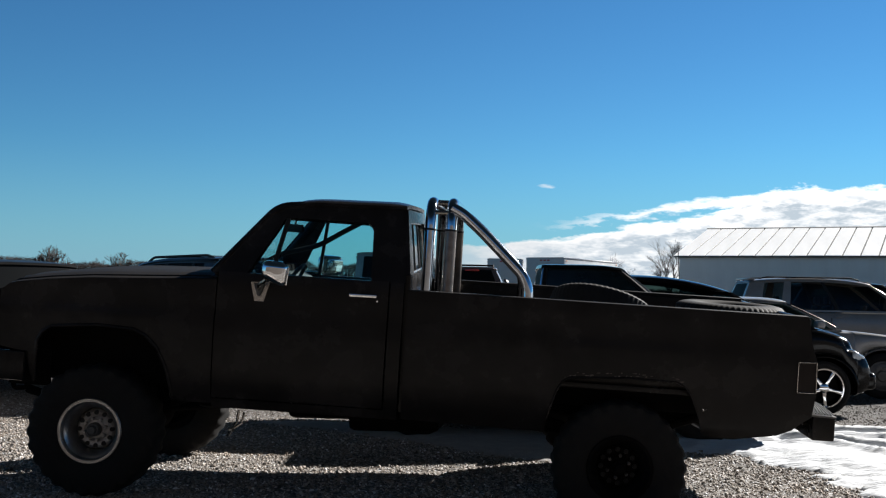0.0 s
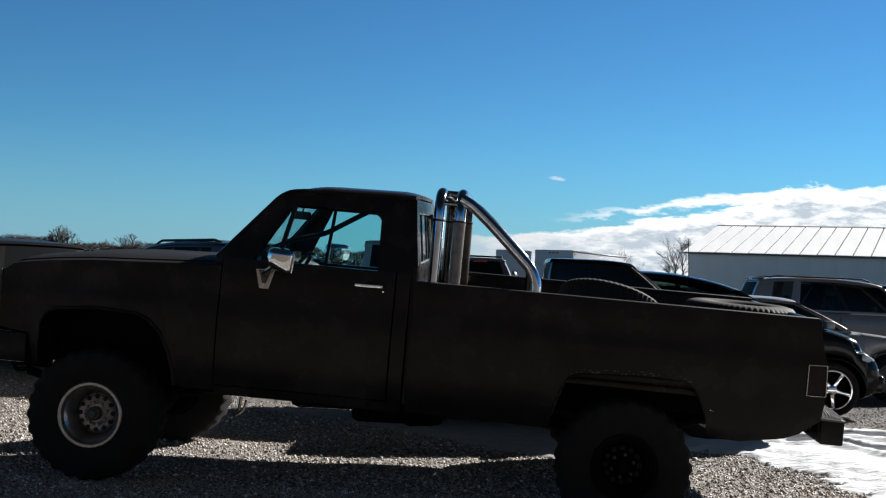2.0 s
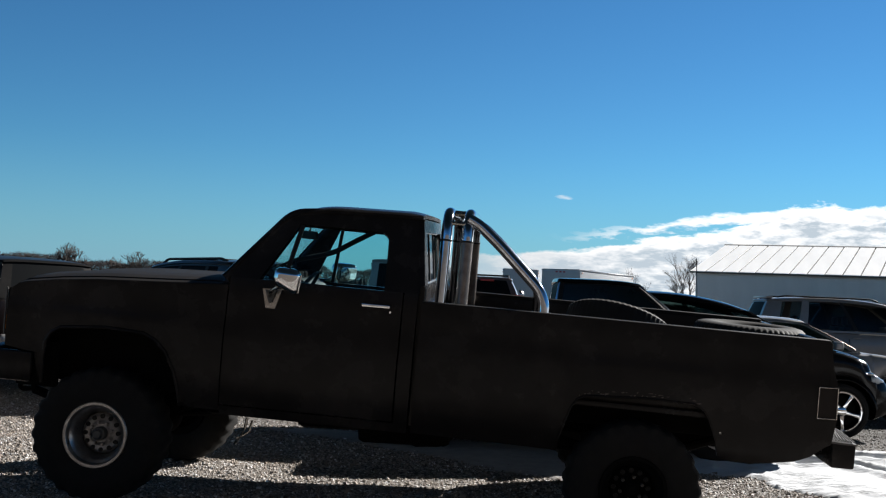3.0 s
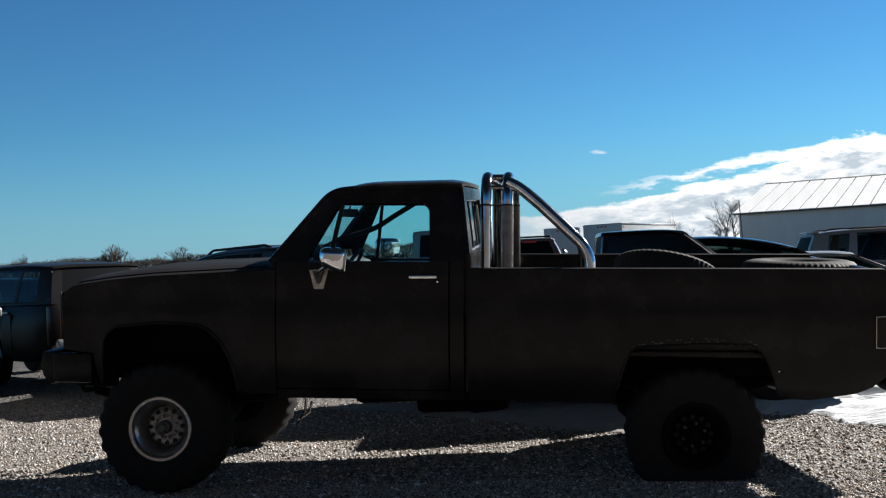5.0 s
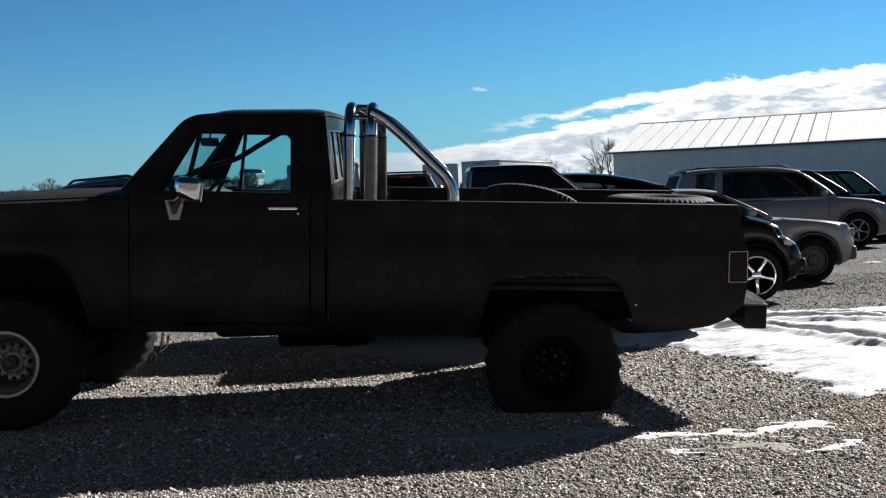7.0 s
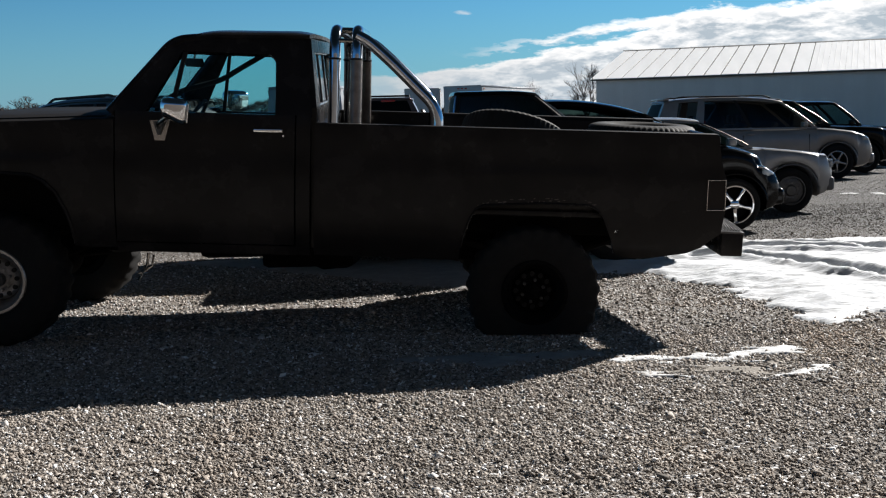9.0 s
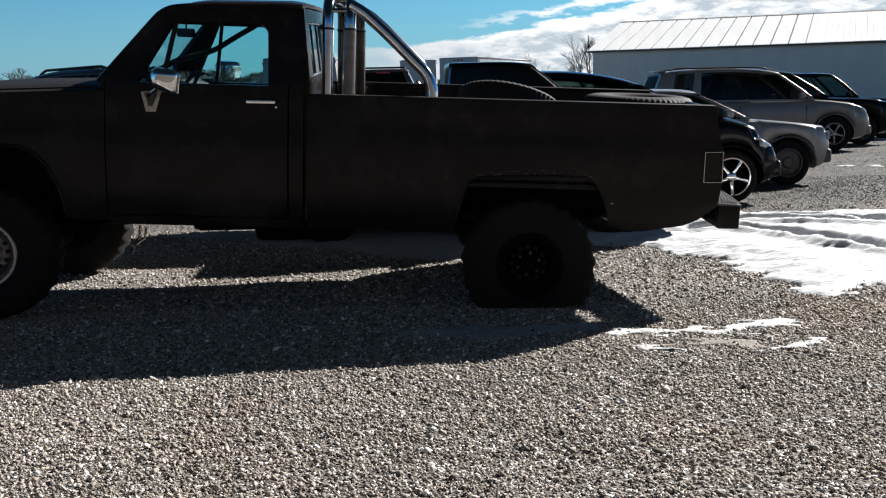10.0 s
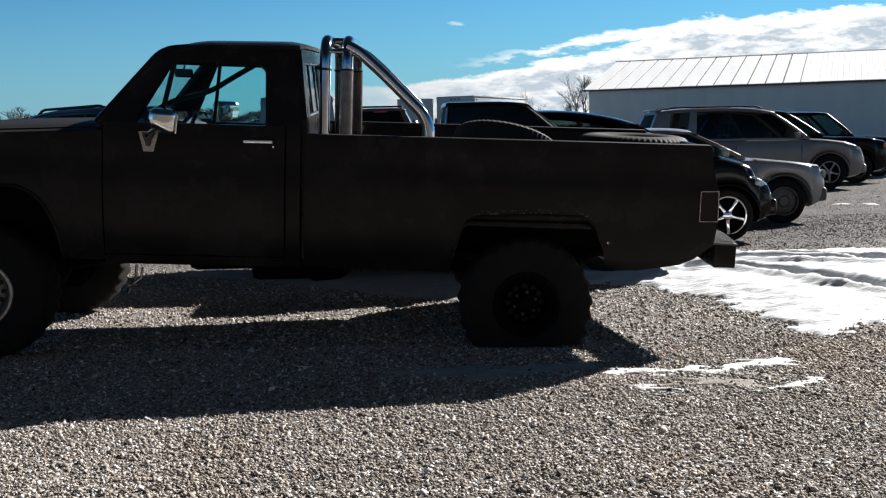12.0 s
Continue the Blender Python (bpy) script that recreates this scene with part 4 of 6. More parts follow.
    for yy, ln in ((0.62, 0.42), (1.22, 0.42)):
        bp("wiper", tube([(-2.60, yy, 1.335), (-2.555, yy + ln * 0.3, 1.375), (-2.53, yy + ln, 1.395)], 0.007, 6), M_RUBBER)
    # nose
    g = bp("grille", box(-4.055, -3.965, 0.14, 1.90, 0.80, 1.135, 0.02), M_INSIDE, "black grille shell")
    for k in range(7):
        part("grille_bar", box(-4.068, -4.05, 0.50, 1.54, 0.84 + 0.04 * k, 0.855 + 0.04 * k, 0.003), M_CHROME_OLD, g)
    for yy in (0.18, 1.58):
        hl = part("headlight", box(-4.075, -4.05, yy, yy + 0.28, 0.985, 1.115, 0.02), M_LENS_CLEAR, g)
        part("turn_signal", box(-4.07, -4.05, yy, yy + 0.28, 0.85, 0.955, 0.02), M_LENS_AMBER, g)
        part("lamp_trim", join(*[tube([a, b], 0.006, 6) for a, b in (((-4.07, yy, 0.97), (-4.07, yy + 0.28, 0.97)), ((-4.07, yy - 0.01, 0.83), (-4.07, yy - 0.01, 1.13)), ((-4.07, yy + 0.29, 0.83), (-4.07, yy + 0.29, 1.13)))]), M_STEP, g)
    fb = bp("front_bumper", join(prism([(-4.135, 0.60), (-4.15, 0.66), (-4.135, 0.755), (-4.02, 0.762), (-3.95, 0.70), (-3.99, 0.56), (-4.09, 0.545)], 0.03, 2.01, 0.012), box(-4.06, -3.80, 0.005, 0.05, 0.56, 0.75, 0.015), box(-4.06, -3.87, 1.99, 2.035, 0.56, 0.75, 0.015)), M_PAINT, "black front bumper")
    # Added dark plate hides lit gravel in the gap behind the bumper.
    part("gap_blocker", box(-4.0, -3.72, 0.24, 0.27, 0.50, 0.80, 0.01), M_INSIDE, fb)
    for yy in (0.30, 1.74):
        part("tow_hook", moved(tube(bend([(-3.95, 0, 0.52), (-4.02, 0, 0.50), (-4.02, 0, 0.43), (-3.93, 0, 0.44), (-3.93, 0, 0.50)], 0.03), 0.016, 8), Matrix.Translation((0.03, yy, 0.03))), M_INSIDE, fb)
    # roof and cab shell
    rx = spaced(-2.262, -1.435, 0.05)
    verts, faces = [], []
    us = [-1, -0.985, -0.94, -0.8, -0.5, 0, 0.5, 0.8, 0.94, 0.985, 1]
    for x in rx:
        e = min(1.0, (x + 2.275) / 0.16)
        b = min(1.0, (-1.425 - x) / 0.10)
        base = 1.785 + 0.015 * (x + 2.262) / 0.8 - 0.055 * max(0.0, (-1.97 - x) / 0.292) ** 2
        for u in us:
            z = base + (0.030 * math.sqrt(max(0, e)) * math.sqrt(max(0, b))) * (1 - abs(u) ** 6) ** 0.6 + 0.006 * (1 - u * u)
            verts.append((x, YC + u * 0.80, z))
    n = len(us)
    for i in range(len(rx) - 1):
        for k in range(n - 1):
            faces.append((i * n + k, (i + 1) * n + k, (i + 1) * n + k + 1, i * n + k + 1))
    rf = bm_of(verts, faces)
    bmesh.ops.solidify(rf, geom=list(rf.faces), thickness=-0.025)
    roof = bp("roof", rf, M_PAINT, "black cab roof")
    part("headliner", box(-2.20, -1.48, 0.27, 1.77, 1.745, 1.768, 0.004), M_VINYL, roof)
    # back of the cab, round its window
    def back(z):
        return -1.402 - 0.062 * max(0.0, (z - 1.30)) / 0.5
    bw = []
    ylo, yhi = 0.36, 1.68
    rows = [(0.52, 1.385), (1.385, 1.72), (1.72, 1.80)]
    for z0, z1 in rows:
        w0, w1 = interp(z0, SIDE) - 0.012, interp(z1, SIDE) - 0.012
        if z0 == 1.385:
            spans = [((YC - w0, YC - w1), (ylo, ylo)), ((yhi, yhi), (YC + w0, YC + w1))]
        else:
            spans = [((YC - w0, YC - w1), (YC + w0, YC + w1))]
        for (a0, a1), (b0, b1) in spans:
            bw.append(ribbon([(back(z0), a0, z0), (back(z0), b0, z0), (back(z1), b1, z1), (back(z1), a1, z1)], 0.035))
    bk = bp("cab_back", join(*bw), M_PAINT)
    rw = [(ylo, 1.385), (yhi, 1.385), (yhi, 1.72), (ylo, 1.72)]
    pane = part("rear_window", ribbon([(back(z) + 0.004, a, z) for a, z in rw], 0.005), M_GLASS, bk, "sliding rear cab window")
    fr = [(back(z) + 0.008, a, z) for a, z in rw]
    part("window_trim", tube(bend([*fr, fr[0]], 0.05) + [fr[0]], 0.011, 8), M_CHROME_OLD, pane, "bright metal window trim")
    for yy in (0.82, 1.22):
        part("window_bar", tube([(back(1.385) + 0.008, yy, 1.385), (back(1.72) + 0.008, yy, 1.72)], 0.009, 8), M_RUBBER, pane)
    part("moulding", tube([(back(1.36) + 0.006, 0.13, 1.352), (back(1.36) + 0.006, 1.91, 1.352)], 0.006, 6), M_CHROME_OLD, bk)
    # windscreen with its pillars
    a0, a1, b0, b1 = (-2.60, side_y(-1, 1.345, -0.06), 1.345), (-2.55, side_y(1, 1.345, -0.06), 1.345), (-2.245, side_y(-1, 1.765, -0.05), 1.765), (-2.245, side_y(1, 1.765, -0.05), 1.765)
    bp("windshield", ribbon([a0, a1, b1, b0], 0.005), M_WIND, "clear windshield glass")
    for s in (-1, 1):
        bp("windshield_pillar", tube(bend([(-2.635 + 0.05 * (s > 0), side_y(s, 1.33, -0.03), 1.32), (-2.268 + 0.04 * (s > 0), side_y(s, 1.762, -0.03), 1.765), (-2.10, side_y(s, 1.78, -0.03), 1.782)], 0.14), 0.036, 10), M_PAINT)
        bp("drip_rail", tube(bend([(-2.60, side_y(s, 1.37, 0.004), 1.375), (-2.262, side_y(s, 1.785, 0.006), 1.790), (-1.46, side_y(s, 1.80, 0.006), 1.806)], 0.17), 0.009, 6), M_PAINT)
    bp("windshield_header", tube([(-2.25, 0.24, 1.752), (-2.25, 1.80, 1.752)], 0.024, 8), M_PAINT)
    for ob in root.children_recursive:
        if ob.name.split(".")[0] in ("window_glass", "rear_window", "windshield"):
            ob.visible_shadow = False
    # cab inside
    dash = bp("dashboard", prism([(-2.52, 0.95), (-2.56, 1.285), (-2.40, 1.295), (-2.30, 1.25), (-2.28, 1.05), (-2.34, 0.95)], 0.12, 1.92, 0.02), M_VINYL, "dark vinyl dashboard")
    sw = []
    for k in range(32):
        a = 2 * math.pi * k / 32
        sw.append((0.0, 0.195 * math.cos(a), 0.195 * math.sin(a)))
    ring = tube(sw + [sw[0]], 0.013, 8)
    spokes = [tube([(0.0, 0, 0), (0, 0.19 * math.cos(a), 0.19 * math.sin(a))], 0.012, 6) for a in (0.3, 2.84, 4.71)]
    part("steering_wheel", moved(join(ring, *spokes, tube([(-0.28, 0, 0), (0.01, 0, 0)], 0.03, 10)), Matrix.Translation((-2.245, 0.55, 1.225)) @ pose(0, 0, 0, 0, 32, 0)), M_VINYL, dash)
    bp("bench_seat", join(box(-2.05, -1.55, 0.22, 1.82, 0.78, 0.98, 0.05, 3), moved(box(-0.08, 0.08, 0.22, 1.82, 0.0, 0.42, 0.05, 3), Matrix.Translation((-1.60, 0, 0.93)) @ pose(0, 0, 0, 0, 8, 0))), M_SEAT, "grey cloth bench seat")
    rv = bp("rear_view_mirror", join(moved(box(-0.012, 0.012, -0.12, 0.12, -0.03, 0.03, 0.01), Matrix.Translation((-2.315, 1.06, 1.632)) @ pose(0, 0, 0, 0, -15, 40)), tube([(-2.305, 1.06, 1.715), (-2.315, 1.06, 1.65)], 0.007, 6)), M_RUBBER)
    for yy in (0.32, 1.12):
        bp("sun_visor", moved(box(-0.008, 0.008, 0, 0.56, -0.16, 0.0, 0.006), Matrix.Translation((-2.20, yy, 1.745)) @ pose(0, 0, 0, 0, -88, 0)), M_VINYL)
    st = bend([(-1.84, 1.64, 1.745), (-2.08, 1.63, 1.600), (-2.22, 1.628, 1.508), (-2.36, 1.625, 1.466), (-2.50, 1.60, 1.428), (-2.61, 1.56, 1.36)], 0.10)
    bp("seat_belt", tube(st, 0.020, 8), M_BELT, "black shoulder belt pulled across the cab")
    bp("cab_floor", box(-2.62, -1.43, 0.14, 1.90, 0.52, 0.57, 0.01), M_INSIDE)
    bp("firewall", box(-2.66, -2.62, 0.14, 1.90, 0.52, 1.26, 0.01), M_INSIDE)
    bp("engine", join(box(-3.75, -2.85, 0.66, 1.38, 0.62, 1.10, 0.05), box(-3.92, -3.80, 0.45, 1.59, 0.62, 1.10, 0.02)), M_INSIDE, "grimy engine and radiator")
    # bed
    bp("bed_floor", box(-1.37, 1.09, 0.10, 1.94, 0.75, 0.785, 0.005), M_PAINT)
    bp("bed_front", box(-1.385, -1.345, 0.08, 1.96, 0.60, 1.275, 0.008), M_PAINT)
    tg = bp("tailgate", box(1.085, 1.135, 0.105, 1.935, 0.735, 1.280, 0.012), M_PAINT, "closed black tailgate")
    part("tailgate_panel", box(1.132, 1.145, 0.28, 1.76, 0.84, 1.16, 0.006), M_PAINT, tg)
    part("tailgate_latch", box(1.13, 1.155, 0.92, 1.12, 1.17, 1.22, 0.006), M_CHROME_OLD, tg)
    # step bumper
    rb = bp("rear_bumper", join(box(1.165, 1.305, 0.045, 0.36, 0.535, 0.685, 0.012), box(1.165, 1.305, 1.68, 1.995, 0.535, 0.685, 0.012), box(1.17, 1.30, 0.35, 1.69, 0.535, 0.715, 0.01)), M_PAINT, "black step bumper")
    treads = [ribbon([(1.118, 0.045, 0.694), (1.308, 0.045, 0.688), (1.308, 0.355, 0.702), (1.155, 0.355, 0.768)], -0.012)]
    for k in range(10):
        u = 0.04 + k * 0.1
        a = Vector((1.118, 0.05, 0.705)).lerp(Vector((1.306, 0.05, 0.699)), u)
        b = Vector((1.155, 0.35, 0.779)).lerp(Vector((1.306, 0.35, 0.713)), u)
        treads.append(tube([a, b], 0.004, 6))
    part("step_plate", join(*treads), M_STEP, rb, "ribbed metal step plate")
    # running gear, level with the ground
    low = []
    for yy in (0.60, 1.40):
        low.append(box(-4.0, 1.15, yy - 0.035, yy + 0.035, 0.50, 0.62, 0.01))
    for xx in (-2.4, -1.2, 0.6, 1.05):
        low.append(box(xx - 0.04, xx + 0.04, 0.60, 1.40, 0.52, 0.60, 0.01))
    bp("chassis_frame", join(*low), M_INSIDE)
    G = Matrix.Translation((1.4, -1.0, 0.0))

    def axle(x, z0, z1, yd):
        b = tube([(x, 0.22, z0), (x, 1.80, z1)], 0.045, 12)
        d = bmesh.new()
        bmesh.ops.create_uvsphere(d, u_segments=16, v_segments=10, radius=0.145)
        moved(d, Matrix.Translation((x, yd, z0 + (z1 - z0) * (yd - 0.2) / 1.6)) @ Matrix.Diagonal((1, 0.9, 1, 1)))
        return join(b, d)
    part("front_axle", axle(-3.34, 0.41, 0.41, 1.35), M_INSIDE, root, "", G)
    part("rear_axle", axle(0.0, 0.28, 0.40, 1.0), M_INSIDE, root, "", G)
    part("drive_shaft", join(tube([(-3.25, 1.33, 0.43), (-2.1, 1.2, 0.52)], 0.03, 10), tube([(-1.7, 1.0, 0.52), (-0.1, 1.0, 0.36)], 0.035, 10)), M_INSIDE, root, "", G)
    part("transfer_case", join(box(-2.25, -1.65, 0.85, 1.3, 0.42, 0.72, 0.06), box(-2.9, -2.2, 0.86, 1.18, 0.48, 0.74, 0.05)), M_INSIDE, root, "", G)
    part("exhaust_pipe", join(tube(bend([(-2.8, 0.62, 0.56), (-1.6, 0.55, 0.56), (-1.0, 0.5, 0.56), (-0.6, 0.42, 0.56), (-0.55, 0.2, 0.52)], 0.15), 0.028, 10), moved(lathe([(0, -0.3), (0.07, -0.3), (0.085, -0.27), (0.085, 0.27), (0.07, 0.3), (0, 0.3)], 20), Matrix.Translation((-1.45, 0.56, 0.47)) @ pose(0, 0, 0, 0, 0, 90))), M_INSIDE, root, "", G)
    part("fuel_tank", box(-1.3, -0.62, 1.46, 1.80, 0.42, 0.66, 0.05), M_INSIDE, root, "", G)
    for x, z in ((-3.34, 0.41), (0.0, 0.33)):
        for yy in (0.48, 1.52):
            part("leaf_spring", tube([(x - 0.62, yy, z + 0.22), (x - 0.3, yy, z + 0.12), (x, yy, z + 0.07), (x + 0.3, yy, z + 0.12), (x + 0.62, yy, z + 0.22)], 0.03, 8), M_INSIDE, root, "", G)
            part("shock_absorber", tube([(x + 0.08, yy - 0.1, z), (x + 0.18, yy - 0.02, z + 0.42)], 0.028, 10), M_INSIDE, root, "", G)
    part("hanging_bracket", join(tube([(-2.49, 0.45, 0.52), (-2.50, 0.44, 0.44), (-2.545, 0.43, 0.37), (-2.56, 0.43, 0.34)], 0.010, 6), tube([(-2.46, 0.47, 0.50), (-2.47, 0.45, 0.43), (-2.52, 0.44, 0.395), (-2.55, 0.42, 0.385)], 0.008, 6)), M_CHROME_OLD, root, "loose hanging metal bracket", G)
    truck_wheel(root, G @ pose(-3.34, 0.145, 0.412), True)
    # Far front rim is black to imitate the shade beneath the truck.
    truck_wheel(root, G @ pose(-3.34, 1.90, 0.412, 0, 0, 180), False)
    truck_wheel(root, G @ pose(0.005, 0.15, 0.255), False, -0.255)
    truck_wheel(root, G @ pose(0.0, 1.90, 0.41, 0, 0, 180), False)
    # roll bar
    r = 0.036
    bar = bp("roll_bar", tube(bend([(-1.285, 0.175, 0.79), (-1.285, 0.325, 1.868), (-1.285, 1.715, 1.868), (-1.285, 1.865, 0.79)], 0.16, 10), r, 20), M_BAR, "chrome double-hoop roll bar")
    part("rear_hoop", tube(bend([(-1.150, 0.175, 0.79), (-1.150, 0.325, 1.868), (-1.150, 1.715, 1.868), (-1.150, 1.865, 0.79)], 0.16, 10), r, 20), M_BAR, bar)
    for s in (-1, 1):
        def leg(z):
            return YC + s * (0.845 - 0.139 * (z - 0.79))
        part("back_stay", tube(bend([(x, leg(z), z) for x, z in ((-1.150, 1.835), (-1.075, 1.798), (-0.945, 1.690), (-0.668, 1.430), (-0.628, 1.34), (-0.628, 0.79))], 0.11, 8), r, 20), M_BAR, bar)
        for xx in (-1.285, -1.150):
            part("sleeve", moved(lathe([(r + 0.001, -0.006), (r + 0.004, -0.006), (r + 0.004, 0.006), (r + 0.001, 0.006)], 20), Matrix.Translation((xx, leg(1.684), 1.684)) @ pose(0, 0, 0, 90 + s * 8, 0, 0)), M_RUBBER, bar)
        # Added sleeve carries the hoop's brown reflections as colour.
        part("reflection_sleeve", tube([(-1.150, leg(1.68), 1.68), (-1.150, leg(1.30), 1.30), (-1.150, leg(0.80), 0.80)], r + 0.003, 20), M_REFLTUBE, bar, "brown lower tube, its reflections put into the colour")
        part("brace", tube([(-1.285, leg(1.80), 1.80), (-1.15, leg(1.80), 1.80)], 0.014, 8), M_CHROME_OLD, bar)
        part("brace", tube([(-1.285, YC + s * 0.5, 1.868), (-1.15, YC + s * 0.5, 1.868)], 0.02, 8), M_CHROME_OLD, bar)
        for xx in (-1.285, -1.150, -0.628):
            part("foot_plate", box(xx - 0.07, xx + 0.07, leg(0.79) - 0.07, leg(0.79) + 0.07, 0.785, 0.797, 0.002), M_CHROME_OLD, bar)
    return root


truck()


def spare(label, m):
    t = part("spare_tyre", tyre_bm(0.375, 0.205, 0.125, 58, 56, None, 0.42), M_SPARE, None, "", m)
    return tagged(t, label, "tyre", "spare tyres in the truck bed")


spare("worn spare tyre lying on top of another in the truck bed", TB @ pose(0.82, 1.00, 1.175, 90, 0, 0))
spare("worn spare tyre lying flat on the truck bed floor", TB @ pose(0.80, 1.02, 0.93, 90, 0, 40))
spare("worn spare tyre leaning on others in the truck bed", TB @ pose(-0.08, 1.05, 1.135, 70, 14, 6))


# ---------------------------------------------------------------- parked vehicles
def car_wheel(parent, x, y, s, R, rim, style, rim_mat, half=0.105):
    m = pose(x, y, R, 0, 0, 0 if s < 0 else 180)
    w = part("wheel", tyre_bm(R, rim, half, 0, 40), M_TYRE, parent, "", m)
    part("rim", lathe([(rim + 0.004, -half * 0.86), (rim + 0.004, -half * 0.96), (rim - 0.012, -half * 0.98), (rim - 0.022, -half * 0.6), (rim - 0.03, half * 0.7), (rim - 0.005, half * 0.8)], 40), rim_mat, w)
    bms = []
    if style == "cap":
        bms.append(lathe([(0, -half * 0.95), (rim * 0.32, -half * 0.92), (rim * 0.42, -half * 0.75), (rim * 0.78, -half * 0.80), (rim * 0.96, -half * 0.62), (rim * 0.96, -half * 0.4), (0, -half * 0.4)], 40))
        for k in range(14):
            a = 2 * math.pi * k / 14
            bms.append(moved(box(rim * 0.50, rim * 0.74, -half * 0.86, -half * 0.74, -0.008, 0.008, 0.002), Matrix.Rotation(a, 4, "Y")))
    else:
        n = int(style)
        for k in range(n):
            a = 2 * math.pi * k / n + 0.25
            sp = prism([(0.02, -0.026), (rim * 0.55, -0.015), (rim * 0.985, -0.023), (rim * 0.985, 0.023), (rim * 0.55, 0.015), (0.02, 0.026)], -half * 0.86, -half * 0.5, 0.005)
            bms.append(moved(sp, Matrix.Rotation(a, 4, "Y")))
        bms.append(lathe([(0, -half * 0.98), (0.03, -half * 0.96), (0.055, -half * 0.86), (0.06, -half * 0.5), (0, -half * 0.5)], 24))
    part("wheel_cover" if style == "cap" else "spokes", join(*bms), rim_mat, w)
    part("brake_disc", lathe([(0, -half * 0.2), (rim * 0.8, -half * 0.2), (rim * 0.8, -half * 0.05), (0, -half * 0.05)], 24), M_INSIDE, w)


def car(label, category, m, paint, L=4.6, W=1.8, H=1.45, clear=0.20, belt=0.92, nose=0.68, hood=0.88, deck=0.90, tail=0.78, R=0.32, rim=0.20, fo=0.92, wb=2.7,
        cabin=(0.75, 0.05, -1.35, -1.95), roof_w=0.74, pillars=(-0.35,), win=None, style="5", rim_mat=None, rack=False, tall_tail=False, spoiler=False, side_trim=True, lower=None, roof_mast=False, front_drop=0.02, back_drop=0.02, slim_back=False, edge_r=0.010, square=False, amber=False, crown=0.034, head=0.93, rack_h=0.016, edge_trim=False, broad=(), bonnet=None, lamp=None, lens=None):
    """A parked vehicle, nose to +x. cabin: x of the windscreen's foot, its top, the rear glass's top and its foot."""
    win = win or M_TINT
    rim_mat = rim_mat or M_ALLOY
    root = thing("parked_" + category.replace(" ", "_"), label, category, m)
    xf, xr = L / 2 - fo, L / 2 - fo - wb
    Ra = R + 0.075
    xs = spaced(-L / 2, L / 2, 0.10, [x + d * Ra for x in (xf, xr) for d in (-1, -0.985, -0.94, -0.85, -0.7, 0.7, 0.85, 0.94, 0.985, 1)])
    wf, wt, rt, rf = cabin
    top = [(-L / 2, tail * 0.80), (-L / 2 + 0.05, tail), (-L / 2 + 0.16, deck), (rf, belt + 0.01), (wf, belt), (wf + 0.3, hood + (belt - hood) * 0.55), (L / 2 - 0.45, hood - 0.03), (L / 2 - 0.16, nose + 0.06), (L / 2 - 0.05, nose - 0.05), (L / 2, nose - 0.16)]
    if square:
        top[-3:] = [(L / 2 - 0.10, nose + 0.05), (L / 2 - 0.03, nose + 0.01), (L / 2, nose - 0.10)]
        top[-4] = (L / 2 - 0.45, hood - 0.015)
    if tall_tail:
        top[0:3] = [(-L / 2, belt - 0.15), (-L / 2 + 0.04, belt), (-L / 2 + 0.1, belt)]
    fr = [(0.0, 0.80), (0.06, 0.93), (0.22, 0.985), (0.50, 1.0), (0.70, 0.99), (0.86, 0.965), (0.95, 0.925), (0.99, 0.82), (1.0, 0.55), (1.008, 0.0)]
    verts, faces = [], []
    ring = len(fr) * 2 - 1
    for x in xs:
        e = min(1.0, (L / 2 - abs(x)) / 0.55)
        w = W / 2 * (0.86 + 0.14 * math.sqrt(max(0.0, 1 - (1 - e) ** 2)))
        if L / 2 - abs(x) < 0.02:
            w *= 0.97
        zb = clear + 0.10 * max(0, 1 - (L / 2 - abs(x)) / 0.25)
        for xw in (xf, xr):
            d = abs(x - xw)
            if d < Ra:
                zb = max(zb, R * 0.93 + math.sqrt(Ra * Ra - d * d))
        zt = interp(x, top)
        half = [(w * b, zb + (zt - zb) * a) for a, b in fr]
        verts += [(x, -y, z) for y, z in half] + [(x, y, z) for y, z in reversed(half[:-1])]
    for i in range(len(xs) - 1):
        for k in range(ring - 1):
            faces.append((i * ring + k, (i + 1) * ring + k, (i + 1) * ring + k + 1, i * ring + k + 1))
        faces.append((i * ring + ring - 1, (i + 1) * ring + ring - 1, (i + 1) * ring, i * ring))
    faces.append(tuple(range(ring)))
    faces.append(tuple(range(len(verts) - 1, len(verts) - 1 - ring, -1)))
    body = part("body", bm_of(verts, faces), paint, root, sharp=40)
    part("underbody", box(-L / 2 + 0.25, L / 2 - 0.25, -W * 0.36, W * 0.36, clear - 0.02, clear + 0.35, 0.03), M_INSIDE, root)
    for xw in (xf, xr):
        for s in (-1, 1):
            car_wheel(root, xw, s * (W / 2 - 0.115), s, R, rim, style, rim_mat)
            n = 18
            part("arch_trim", tube([(xw + Ra * math.cos(math.pi * k / n), s * (W / 2 - 0.006), R * 0.93 + Ra * math.sin(math.pi * k / n)) for k in range(1, n)], 0.012, 6), lower or paint, body)
    wb2, wr2 = W / 2 * 0.935, W / 2 * roof_w
    zt = H - crown
    stops = sorted(pillars)

    # the glasshouse: s runs from its back to its front, v from the belt to the roof's edge
    def side(s, v):
        k = v + 0.10 * v * (1 - v)
        front = wf + (wt - wf) * v + 0.05 * v * (1 - v)
        back = rf + (rt - rf) * v - 0.05 * v * (1 - v)
